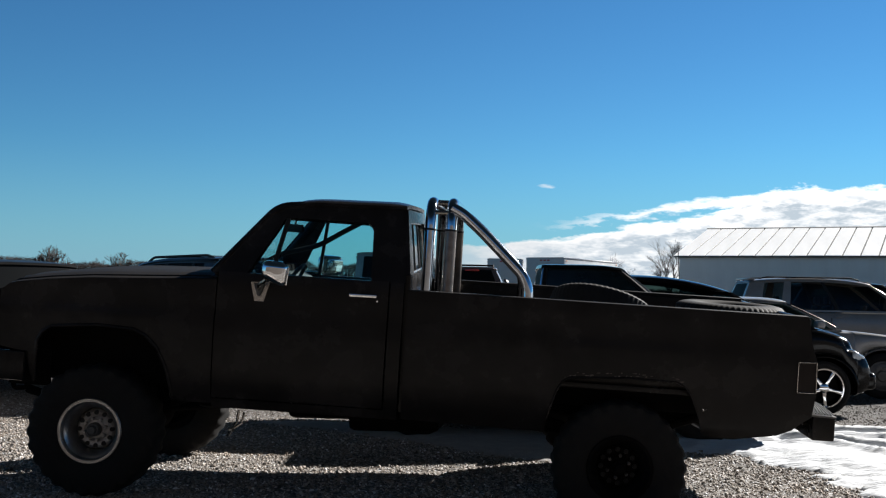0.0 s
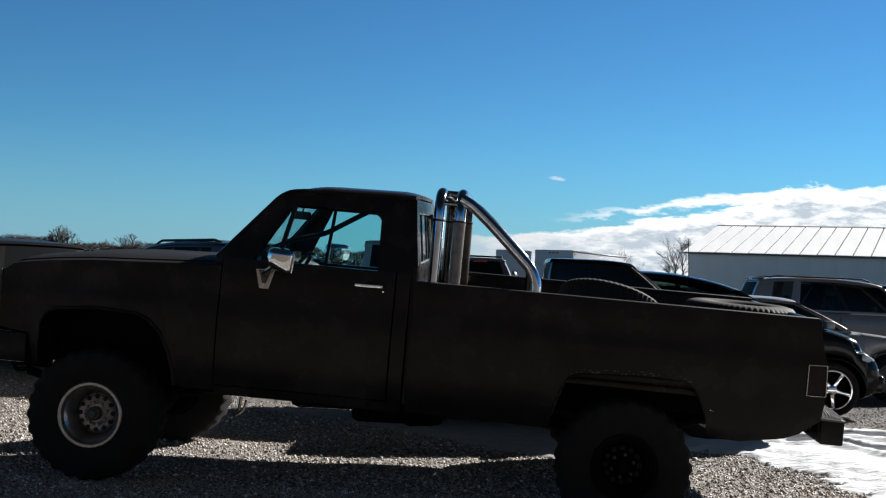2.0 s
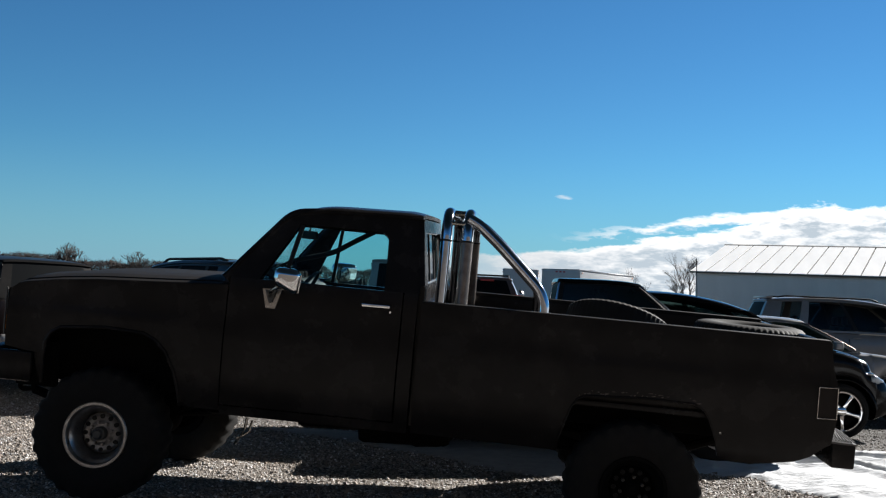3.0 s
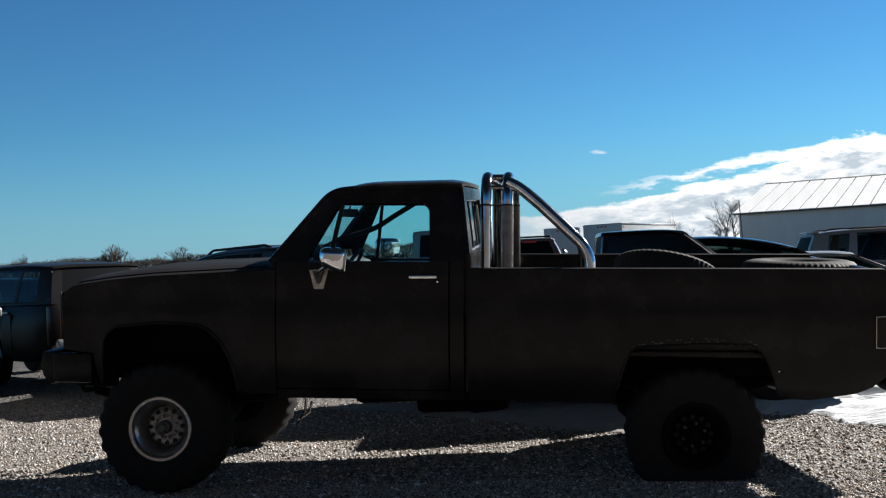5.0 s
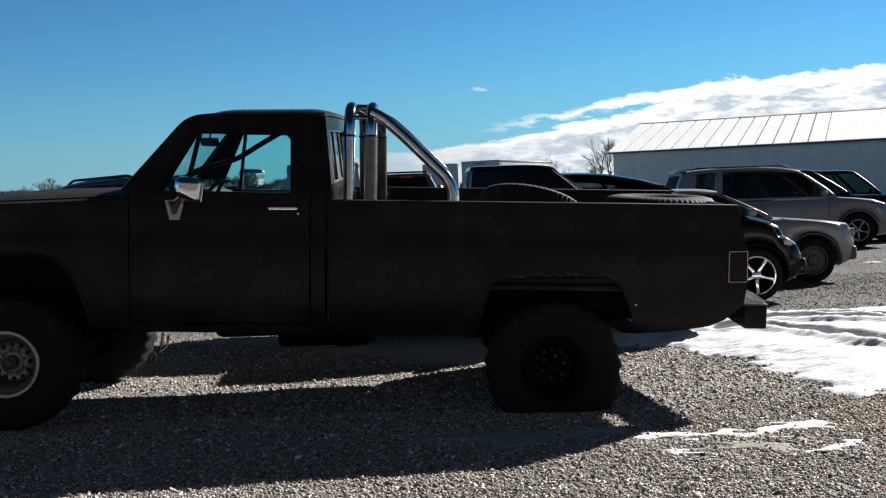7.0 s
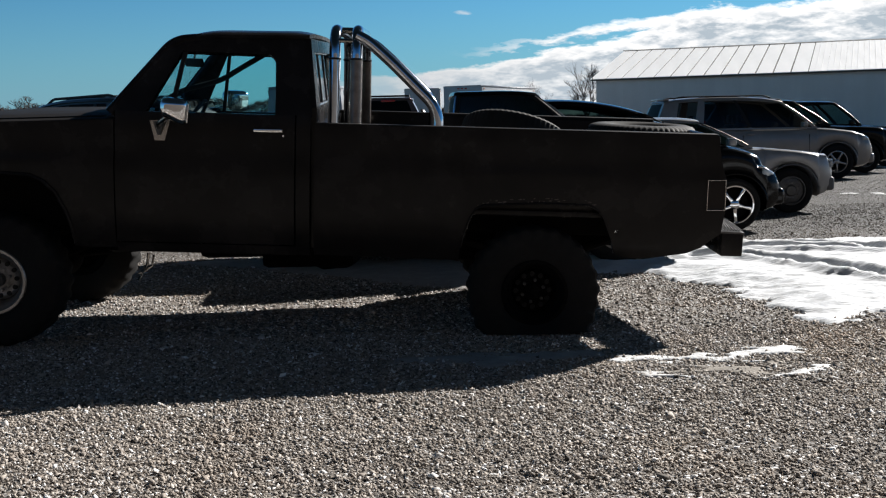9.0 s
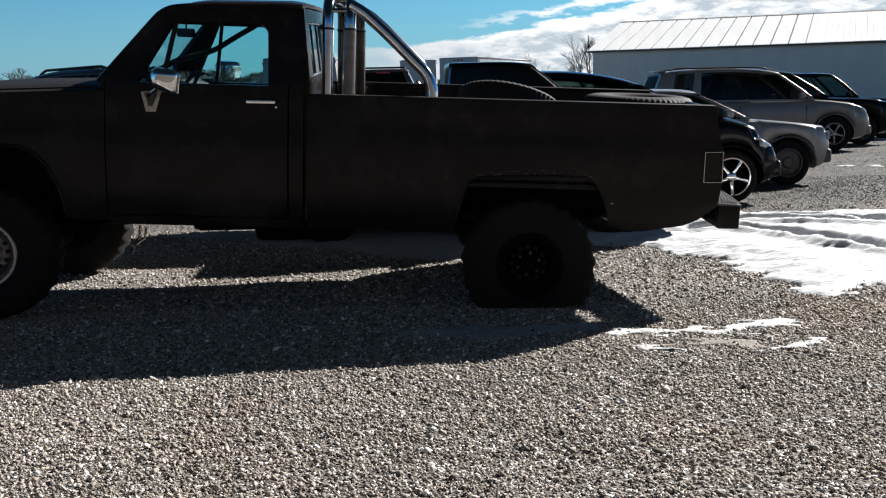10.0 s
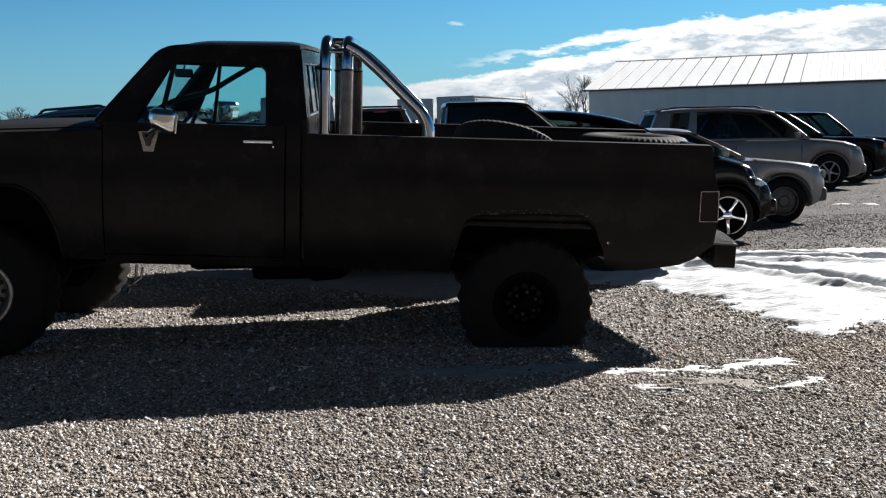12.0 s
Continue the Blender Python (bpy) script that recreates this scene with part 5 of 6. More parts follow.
        w = wb2 + (wr2 - wb2) * (0.75 * v + 0.25 * v * v)
        w *= 1 - 0.07 * abs(2 * s - 1) ** 4
        drop = (front_drop * max(0.0, 2 * s - 1) ** 2 + back_drop * max(0.0, 1 - 2 * s) ** 2) * v
        return back + (front - back) * s, w, belt - 0.015 + (zt - belt + 0.015) * k - drop

    def over(s, u):
        x, w, z = side(s, 1.0)
        x += 0.05 * (1 - u * u) * max(0.0, 2 * s - 1) ** 2 - 0.02 * (1 - u * u) * max(0.0, 1 - 2 * s) ** 2
        return (x, u * w, z + crown * (1 - abs(u) ** 5) * (1 - 0.45 * abs(2 * s - 1) ** 6))

    def grid(rows):
        n = len(rows[0])
        verts = [p for r in rows for p in r]
        faces = [(i * n + k, i * n + k + 1, (i + 1) * n + k + 1, (i + 1) * n + k) for i in range(len(rows) - 1) for k in range(n - 1)]
        b = bm_of(verts, faces)
        return b

    def s_of(px):
        a, _, _ = side(0, 0.5)
        b, _, _ = side(1, 0.5)
        return (px - a) / (b - a)
    span = wf - rf
    s_lo, s_hi = 0.05 if slim_back else 0.12, 1 - 0.085 / span * 1.1
    cuts = [s_lo, *[s_of(p) for p in stops], s_hi]
    gap = 0.045 / span
    v0, v1 = 0.06, head
    for sg in (-1, 1):
        bars = []

        def quad(sa, sb, va, vb, na=6, nb=6):
            return grid([[(x, sg * w, z) for x, w, z in (side(sa + (sb - sa) * i / na, va + (vb - va) * k / nb) for i in range(na + 1))] for k in range(nb + 1)])
        bars.append(quad(0, 1, 0.0, v0, 24, 1))
        bars.append(quad(0, 1, v1, 0.98, 24, 1))
        bars.append(quad(0, s_lo, v0, v1))
        bars.append(quad(s_hi, 1, v0, v1))
        for p in stops:
            q = quad(s_of(p) - gap, s_of(p) + gap, v0, v1)
            for v in q.verts:
                v.co.y -= sg * 0.006
            part("door_pillar", q, M_RUBBER, body)
        for p in broad:
            sp = s_of(p)
            bars.append(grid([[(x, sg * (w + 0.001), z) for x, w, z in (side(sp + (i - 2) * gap * 1.1 + 0.05 * (v0 + (v1 - v0) * k / 6), v0 + (v1 - v0) * k / 6) for i in range(5))] for k in range(7)]))
        fr_bm = join(*bars)
        bmesh.ops.remove_doubles(fr_bm, verts=fr_bm.verts, dist=1e-4)
        bmesh.ops.recalc_face_normals(fr_bm, faces=fr_bm.faces)
        bmesh.ops.solidify(fr_bm, geom=list(fr_bm.faces), thickness=0.03)
        part("pillar_frame", fr_bm, M_RUBBER if slim_back else paint, body, sharp=50)
        for a, b in zip(cuts, cuts[1:]):
            ga, gb = (gap if a != s_lo else 0), (gap if b != s_hi else 0)
            g = quad(a + ga, b - gb, v0, v1)
            for v in g.verts:
                v.co.y -= sg * 0.012
            part("side_window", g, win, body)
            rim_pts = [side(a + ga + (b - gb - a - ga) * i / 8, v0) for i in range(9)]
            part("window_trim", tube([(x, sg * (w + 0.002), z) for x, w, z in rim_pts], 0.008, 6), M_RUBBER, body)
        # Bright tube along pillar and roof edges, added to give their sunlit glints.
        if edge_trim:
            pts = [side(1, v / 10) for v in range(1, 10)] + [side(1 - k / 12, 1.0) for k in range(13)]
            if slim_back:
                pts += [side(0, v / 10) for v in range(9, 0, -1)]
            part("edge_glint_trim", tube([(x, sg * (w + 0.006), z + 0.004) for x, w, z in pts], edge_r, 8, [edge_r * (1.35 - 0.85 * min(1.0, k / 8)) for k in range(len(pts))] if slim_back else None), M_BAR if slim_back else M_CHROME_OLD, body, "bright metal edge moulding added for glints")
        part("side_mirror", moved(box(-0.06, 0.06, -0.085, 0.085, -0.055, 0.065, 0.03, 3), Matrix.Translation((wf - 0.36, sg * (W / 2 + 0.05), belt + 0.07))), paint, body)
        for px in stops:
            part("door_handle", box(px + 0.08, px + 0.24, sg * (W / 2 - 0.008) - 0.015, sg * (W / 2 - 0.008) + 0.015, belt - 0.13, belt - 0.10, 0.006), lower or paint, body)
        for px in (*stops, wf - 0.22):
            part("door_seam", box(px - 0.004, px + 0.004, *sorted((sg * (W / 2 - 0.035), sg * (W / 2 + 0.0015))), clear + 0.16, belt - 0.14, 0), M_RUBBER, body)
        if side_trim:
            part("side_moulding", box(xr + Ra + 0.05, xf - Ra - 0.05, *sorted((sg * (W / 2 - 0.02), sg * (W / 2 + 0.012))), clear + 0.26, clear + 0.32, 0.006), lower or paint, body)
        if square:
            part("headlight", box(L / 2 - 0.05, L / 2 + 0.012, *sorted((sg * (W / 2 - 0.42), sg * (W / 2 - 0.12))), nose - 0.15, nose - 0.03, 0.02), M_LENS_CLEAR, body, "clear headlight")
            if amber:
                part("corner_lamp", box(L / 2 - 0.16, L / 2 + 0.008, *sorted((sg * (W / 2 - 0.11), sg * (W / 2 - 0.035))), nose - 0.14, nose - 0.04, 0.02), M_LENS_AMBER, body, "amber corner lamp")
        else:
            part("headlight", moved(box(-0.13, 0.07, -0.10, 0.06, -0.05, 0.05, 0.035, 3), Matrix.Translation((L / 2 - 0.20, sg * (W / 2 - 0.155), nose - 0.035)) @ pose(0, 0, 0, 0, 22, sg * -30)), M_LENS_CLEAR, body, "clear headlight")
        lz = lamp or ((belt - 0.12, belt + 0.16) if tall_tail else (tail * 0.86 - 0.10, tail * 0.86 + 0.04))
        part("tail_light", box(-L / 2 - 0.012, -L / 2 + 0.12, *sorted((sg * (W / 2 - 0.24), sg * (W / 2 - 0.045))), *lz, 0.02), lens or M_LENS_RED, body, "red tail light")
    # glass front and back with their frames
    us = [-1, -0.95, -0.8, -0.5, -0.2, 0.2, 0.5, 0.8, 0.95, 1]

    def face_row(s, v, lo, hi):
        x, w, z = side(s, v)
        bulge = 0.05 if s else -0.02
        top_z = crown * 0.55 * v ** 3
        cs = [u for u in us if lo <= u <= hi]
        return [(x + bulge * (1 - u * u), u * w, z + top_z * (1 - abs(u) ** 5)) for u in cs]
    for s, nm in ((1, "windshield"), (0, "rear_glass")):
        vs = [0.04 + 0.88 * k / 6 for k in range(7)]
        gw = 0.95 if s else 0.8
        part(nm, grid([face_row(s, v, -gw, gw) for v in vs]), win if s or not tall_tail else M_PRIVACY, body)
        edge = join(grid([face_row(s, v, -1, 1) for v in (0.0, 0.04)]), grid([face_row(s, v, -1, 1) for v in (0.92, 0.97)]),
                    grid([face_row(s, v, -1, -gw) for v in vs]), grid([face_row(s, v, gw, 1) for v in vs]))
        bmesh.ops.remove_doubles(edge, verts=edge.verts, dist=1e-4)
        part("glass_frame", edge, M_RUBBER if slim_back else paint, body)
    # roof, turning down to the side frames
    ru = [-1, -0.985, -0.95, -0.88, -0.75, -0.5, -0.25, 0, 0.25, 0.5, 0.75, 0.88, 0.95, 0.985, 1]
    rows = []

    def lip(s):
        x, w, z = side(s, 0.955)
        bl = 0.05 if s else -0.02
        pts = [(x + bl * (1 - u * u) + (0.004 if s else -0.004), u * w, z + crown * 0.55 * (1 - abs(u) ** 5)) for u in ru]
        return [(x, -w - 0.003, z), *pts, (x, w + 0.003, z)]
    for k in range(25):
        s = k / 24
        ax, aw, az = side(s, 0.965)
        row = [(ax, -aw - 0.002, az)] + [over(s, u) for u in ru] + [(ax, aw + 0.002, az)]
        if k == 0:
            rows.append(lip(0))
        rows.append(row)
    rows.append(lip(1))
    rb = grid(rows)
    bmesh.ops.solidify(rb, geom=list(rb.faces), thickness=-0.02)
    roof = part("roof", rb, paint, root, sharp=60)
    if rack:
        for s in (-1, 1):
            pts = bend([(wt - 0.20, s * wr2 * 0.86, H - 0.04), (wt - 0.35, s * wr2 * 0.86, H + rack_h), (rt + 0.35, s * wr2 * 0.86, H + rack_h), (rt + 0.2, s * wr2 * 0.86, H - 0.02)], 0.09)
            part("roof_rail", tube(pts, 0.017, 8), M_RUBBER, roof, "black roof rack rail")
        for k in (0.3, 0.75):
            xx = rt + 0.3 + (wt - rt - 0.8) * k
            part("cross_bar", tube([(xx, -wr2 * 0.86, H + rack_h), (xx, wr2 * 0.86, H + rack_h)], 0.014, 8), M_RUBBER, roof)
    if spoiler:
        part("rear_spoiler", box(rt - 0.03, rt + 0.10, -wr2 + 0.06, wr2 - 0.06, zt - 0.02, zt + 0.025, 0.012), paint, roof)
        part("brake_light", box(rt - 0.038, rt - 0.02, -0.16, 0.16, zt - 0.045, zt - 0.012, 0.005), M_LENS_RED, roof, "red high-mounted brake light")
    if roof_mast:
        part("antenna", tube([(-0.08, -0.45, H - 0.03), (-0.10, -0.45, H + 0.42)], 0.005, 6), M_RUBBER, roof)
    # seats and wheel seen through the glass
    mid = (wf + rf) / 2
    for sx in (mid + 0.25, mid - 0.65):
        if sx - 0.3 < rf + 0.15:
            continue
        for yy in (-0.36, 0.36):
            part("seat", join(box(sx - 0.14, sx + 0.0, yy - 0.24, yy + 0.24, belt - 0.45, belt + 0.12, 0.05, 3), box(sx - 0.12, sx - 0.03, yy - 0.12, yy + 0.12, belt + 0.14, belt + 0.32, 0.035, 3)), M_VINYL, root)
    part("cabin_floor", box(rf + 0.05, wf + 0.1, -W / 2 * 0.85, W / 2 * 0.85, belt - 0.40, belt - 0.36, 0.01), M_INSIDE, root)
    if bonnet:
        half_w, z_cowl, z_nose = bonnet
        rows = []
        for k in range(15):
            u = k / 14
            x = wf + 0.10 + (L / 2 - 0.12 - wf - 0.10) * u
            z = z_cowl + (z_nose - z_cowl) * u ** 1.5 - 0.10 * max(0.0, u - 0.85) / 0.15
            w = half_w * (1.0 - 0.22 * u)
            rows.append([(x, w * a, z + b) for a, b in ((-1.06, -0.22), (-1.0, -0.09), (-0.93, -0.035), (-0.75, -0.008), (-0.4, 0.004), (0.0, 0.007), (0.4, 0.004), (0.75, -0.008), (0.93, -0.035), (1.0, -0.09), (1.06, -0.22))])
        part("bonnet", grid(rows), paint, body, "", None, 60.0)
    # bumpers
    part("front_bumper", box(L / 2 - 0.16, L / 2 + 0.035, -W / 2 + 0.10, W / 2 - 0.10, clear + 0.10, clear + 0.30, 0.05, 3), lower or paint, root)
    part("rear_bumper", box(-L / 2 - 0.05, -L / 2 + 0.16, -W / 2 + 0.10, W / 2 - 0.10, clear + 0.12, clear + 0.32, 0.05, 3), lower or paint, root)
    return root


P_BLACK = material("glossy_black_car_paint", (0.004, 0.004, 0.0045), 0.16, spec=0.17, vary=0.1, scale=4, dirt=(0.014, 0.012, 0.011), dirt_amount=0.3, coat=0.08)
P_GREY = material("dull_silver_grey_car_paint", (0.31, 0.30, 0.29), 0.35, 0.3, vary=0.08, scale=4, dirt=(0.10, 0.094, 0.085), dirt_amount=0.4, coat=0.4)
P_TAN = material("pewter_car_paint", (0.26, 0.235, 0.215), 0.3, 0.3, vary=0.08, scale=4, dirt=(0.18, 0.165, 0.15), dirt_amount=0.4, coat=0.15)
P_DARKGREEN = material("dark_charcoal_car_paint", (0.010, 0.0105, 0.011), 0.3, 0.2, spec=0.4, vary=0.12, scale=4, dirt=(0.04, 0.037, 0.033), dirt_amount=0.3, coat=0.15)
P_SILVER = material("silver_car_paint", (0.22, 0.222, 0.225), 0.28, 0.4, vary=0.07, scale=4, dirt=(0.2, 0.19, 0.18), dirt_amount=0.3, coat=0.5)
P_MAROON = material("brown_car_paint", (0.13, 0.096, 0.088), 0.3, 0.2, vary=0.1, scale=4, dirt=(0.1, 0.09, 0.08), dirt_amount=0.3, coat=0.5)
P_CHARCOAL = material("dull_charcoal_car_paint", (0.012, 0.0118, 0.0118), 0.34, 0.0, spec=0.07, vary=0.12, scale=4, dirt=(0.026, 0.024, 0.023), dirt_amount=0.4)
P_HUBCAP = material("dirty_hubcap", (0.10, 0.094, 0.088), 0.45, 0.5, vary=0.25, scale=14, dirt=(0.05, 0.044, 0.038), dirt_amount=0.6, dirt_scale=8)
P_TRIM = material("grey_plastic_trim", (0.10, 0.10, 0.10), 0.55, vary=0.1, scale=10)

# the row beyond the truck's tail, noses the same way
car("dark compact pickup with a blue-lit cab edge", "pickup", pose(-0.34, 4.05, 0, 0, 0, 0), P_BLACK, L=4.7, W=1.72, H=1.615, clear=0.24, belt=1.05, nose=0.82, hood=1.0, R=0.34, rim=0.20, fo=0.85, wb=2.65, cabin=(1.34, 0.74, 0.02, -0.03), pillars=(), tall_tail=True, win=M_TEAL, edge_trim=True, edge_r=0.023, slim_back=True, front_drop=0.02, back_drop=0.0, roof_w=0.80, crown=0.014, head=0.965)
car("glossy black compact wagon with chrome five-spoke wheels", "car", pose(1.535, 6.80, 0, 0, 0, 0), P_BLACK, L=4.26, W=1.70, H=1.59, belt=1.00, nose=0.70, hood=0.83, bonnet=(0.56, 1.0, 0.86), tail=0.9, deck=1.0, R=0.315, rim=0.225, fo=0.595, wb=2.62, cabin=(1.48, 0.42, -1.60, -1.9), pillars=(-0.45,), win=M_DIM, style="5", rim_mat=M_CHROME, tall_tail=True, side_trim=False, roof_mast=True, front_drop=0.14)
car("dull silver-grey older sedan with plain hubcaps", "car", pose(2.97, 9.15, 0, 0, 0, 0), P_GREY, L=4.44, W=1.76, H=1.36, belt=0.935, nose=0.775, hood=0.885, deck=0.90, tail=0.82, R=0.315, rim=0.20, fo=0.62, wb=2.66, cabin=(1.08, 0.30, -0.80, -1.40), pillars=(-0.15,), style="cap", rim_mat=P_HUBCAP, win=M_DIM, lower=P_TRIM, square=True, edge_trim=True)
car("pewter sport utility vehicle with alloy wheels", "suv", pose(6.93, 17.55, 0, 0, 0, 0), P_TAN, L=4.9, W=1.84, H=1.84, clear=0.25, belt=1.13, nose=0.90, hood=1.08, R=0.38, rim=0.235, fo=0.83, wb=2.9, cabin=(1.22, 0.42, -2.12, -2.36), pillars=(-0.45,), broad=(-1.45,), rack=True, tall_tail=True, spoiler=True, roof_w=0.76, front_drop=0.09, back_drop=0.06, edge_trim=True, win=M_TINT)
car("black sport utility vehicle parked in the row", "suv", pose(8.62, 20.0, 0, 0, 0, 0), P_BLACK, L=4.80, W=1.85, H=1.80, clear=0.26, belt=1.17, nose=0.98, hood=1.12, R=0.37, rim=0.23, fo=0.80, wb=2.75, cabin=(0.78, -0.10, -1.9, -2.3), pillars=(-0.45, -1.3), rack=True, tall_tail=True, roof_w=0.76, rim_mat=P_TRIM, square=True, amber=True, edge_trim=True, win=M_SMOKE)
car("dark utility vehicle at the row's far end", "suv", pose(10.6, 23.2, 0, 0, 0, 0), P_BLACK, L=4.90, W=1.88, H=1.80, clear=0.28, belt=1.14, nose=0.95, hood=1.10, R=0.37, rim=0.23, fo=0.85, wb=2.9, cabin=(0.9, 0.2, -1.9, -2.3), pillars=(-0.3, -1.3), tall_tail=True, rim_mat=P_TRIM, edge_trim=True, win=M_SMOKE)
# vehicles on the clear side and behind the cab
hatch_suv = car("brown sport utility vehicle showing its hatch", "suv", pose(-1.32, 22.1, 0, 0, 0, 90), P_MAROON, L=4.7, W=1.86, H=2.07, rack_h=0.06, clear=0.34, belt=1.48, nose=1.1, hood=1.3, R=0.36, rim=0.22, fo=0.9, wb=2.7, cabin=(0.9, 0.2, -2.0, -2.28), pillars=(-0.3, -1.3), rack=True, tall_tail=True, spoiler=True, roof_w=0.66)
car("grey high-roofed van behind the cab", "van", pose(-2.95, 18.3, 0, 0, 0, 90), P_GREY, L=5.0, W=1.85, H=2.24, clear=0.26, belt=1.3, nose=0.95, hood=1.15, R=0.36, rim=0.2, fo=0.85, wb=3.0, cabin=(1.5, 0.9, -2.40, -2.48), pillars=(-0.1, -1.2), tall_tail=True, roof_w=0.84)
car("dark sport utility vehicle with roof rack rails", "suv", pose(-4.75, 7.44, 0, 0, 0, 132), P_DARKGREEN, L=4.1, W=1.72, H=1.738, clear=0.24, belt=1.12, nose=0.9, hood=1.06, R=0.36, rim=0.22, fo=0.82, wb=2.45, cabin=(1.02, 0.51, -1.72, -1.90), pillars=(-0.35, -1.2), rack=True, tall_tail=True, front_drop=0.06, win=M_PRIVACY)
car("dark utility vehicle showing its side and tail", "suv", pose(-8.75, 9.01, 0, 0, 0, 143), P_CHARCOAL, L=4.7, W=1.85, H=1.71, clear=0.36, belt=1.16, nose=0.92, hood=1.08, R=0.37, rim=0.21, fo=0.85, wb=2.05, cabin=(0.8, 0.25, -2.0, -2.25), pillars=(-0.3, -1.3), tall_tail=True, win=M_SMOKE, back_drop=0.05, lower=P_SILVER, edge_trim=True, lamp=(0.60, 1.12), lens=M_LENS_DARK, style="cap", rim_mat=M_INSIDE)
car("black car at the edge of the lot", "car", pose(-13.4, 15.5, 0, 0, 0, 180), P_BLACK, L=4.6, W=1.8, H=1.62, belt=1.0, pillars=(-0.4,), win=M_SMOKE)
tail_suv = car("silver utility vehicle with tall stacked tail lamps", "suv", pose(-8.17, 4.93, 0, 0, 0, 120), P_GREY, L=4.25, W=1.80, H=1.72, clear=0.26, belt=1.02, nose=0.85, hood=1.05, R=0.36, rim=0.22, fo=0.85, wb=2.5, cabin=(0.8, 0.25, -1.75, -2.05), pillars=(-0.3, -1.2), tall_tail=True, lower=P_TRIM)
for s in (-1, 1):
    lamp = part("stacked_lamp", box(-2.165, -1.99, *sorted((s * 0.76, s * 0.905)), 1.00, 1.30, 0.03), M_LENS_RED, tail_suv, "tall red tail lamp")
    part("amber_lens", box(-2.168, -1.985, *sorted((s * 0.755, s * 0.908)), 0.925, 0.998, 0.015), M_LENS_AMBER, lamp)
    part("lower_lens", box(-2.166, -1.99, *sorted((s * 0.758, s * 0.906)), 0.83, 0.923, 0.015), M_LENS_RED, lamp)
    part("reverse_lens", box(-2.168, -1.985, *sorted((s * 0.755, s * 0.908)), 0.755, 0.828, 0.015), M_LENS_CLEAR, lamp)


part("high_brake_light", box(-2.13, -1.98, -0.17, 0.17, 1.955, 1.995, 0.008), M_LENS_RED, hatch_suv, "red high-mounted brake light")
# Made-up discs, angled between sun and camera to give a glint.
for s in (-1, 1):
    cap = lathe([(0.0, -0.040), (0.03, -0.038), (0.07, -0.026), (0.095, 0.0), (0.0, 0.012)], 20)
    out = Vector((-0.46, 0.70 * s, 0.53)).to_track_quat("-Y", "Z").to_matrix().to_4x4()
    part("glint_disc", moved(cap, Matrix.Translation((-2.36, s * 0.86, 1.69)) @ out), M_CHROME_OLD, hatch_suv, "bright rounded disc added for a sun glint")



# ---------------------------------------------------------------- trailers
def trailer(label, m, L, W, H, floor=0.55):
    root = thing("box_trailer", label, "trailer", m, "white trailers")
    body = part("box", box(-L / 2, L / 2, -W / 2, W / 2, floor, H, 0.08, 3), M_TRAILER, root)
    for z in (floor + 0.06, H - 0.06):
        for s in (-1, 1):
            part("edge_trim", box(-L / 2 + 0.05, L / 2 - 0.05, *sorted((s * W / 2 - 0.01 * s, s * W / 2 + 0.012 * s)), z - 0.04, z + 0.04, 0.004), P_SILVER, body)
    for s in (-1, 1):
        for k in (-0.46, 0.46):
            part("marker_light", box(L * k - 0.05, L * k + 0.05, *sorted((s * W / 2, s * W / 2 + 0.03 * s)), H - 0.2, H - 0.15, 0.01), M_LENS_AMBER, body)
        for k in (-0.45, 0.0, 0.45):
            part("wheel", moved(tyre_bm(0.34, 0.19, 0.1, 0, 32), Matrix.Translation((-0.3 + k * 0.0 + (0.42 if k > 0 else -0.42 if k < 0 else 0), s * (W / 2 - 0.15), 0.34))), M_TYRE, root) if k else None
    part("roof_vent", box(-0.3, 0.3, -0.25, 0.25, H - 0.005, H + 0.09, 0.03), P_SILVER, body)
    for y in (-0.2, 0, 0.2):
        part("tail_lamp", box(-L / 2 - 0.02, -L / 2 + 0.005, y - 0.06, y + 0.06, H - 0.18, H - 0.12, 0.005), M_LENS_RED, body)
    part("drawbar", tube([(L / 2 - 0.1, 0, floor - 0.05), (L / 2 + 1.0, 0, floor - 0.1)], 0.05, 8), M_INSIDE, root)
    return root


trailer("white enclosed box trailer", pose(-0.1, 49.3, 0, 0, 0, 88), 6.0, 1.75, 3.25)
trailer("white box trailer with rounded edges", pose(3.35, 48.6, 0, 0, 0, 60), 6.5, 2.1, 3.32)


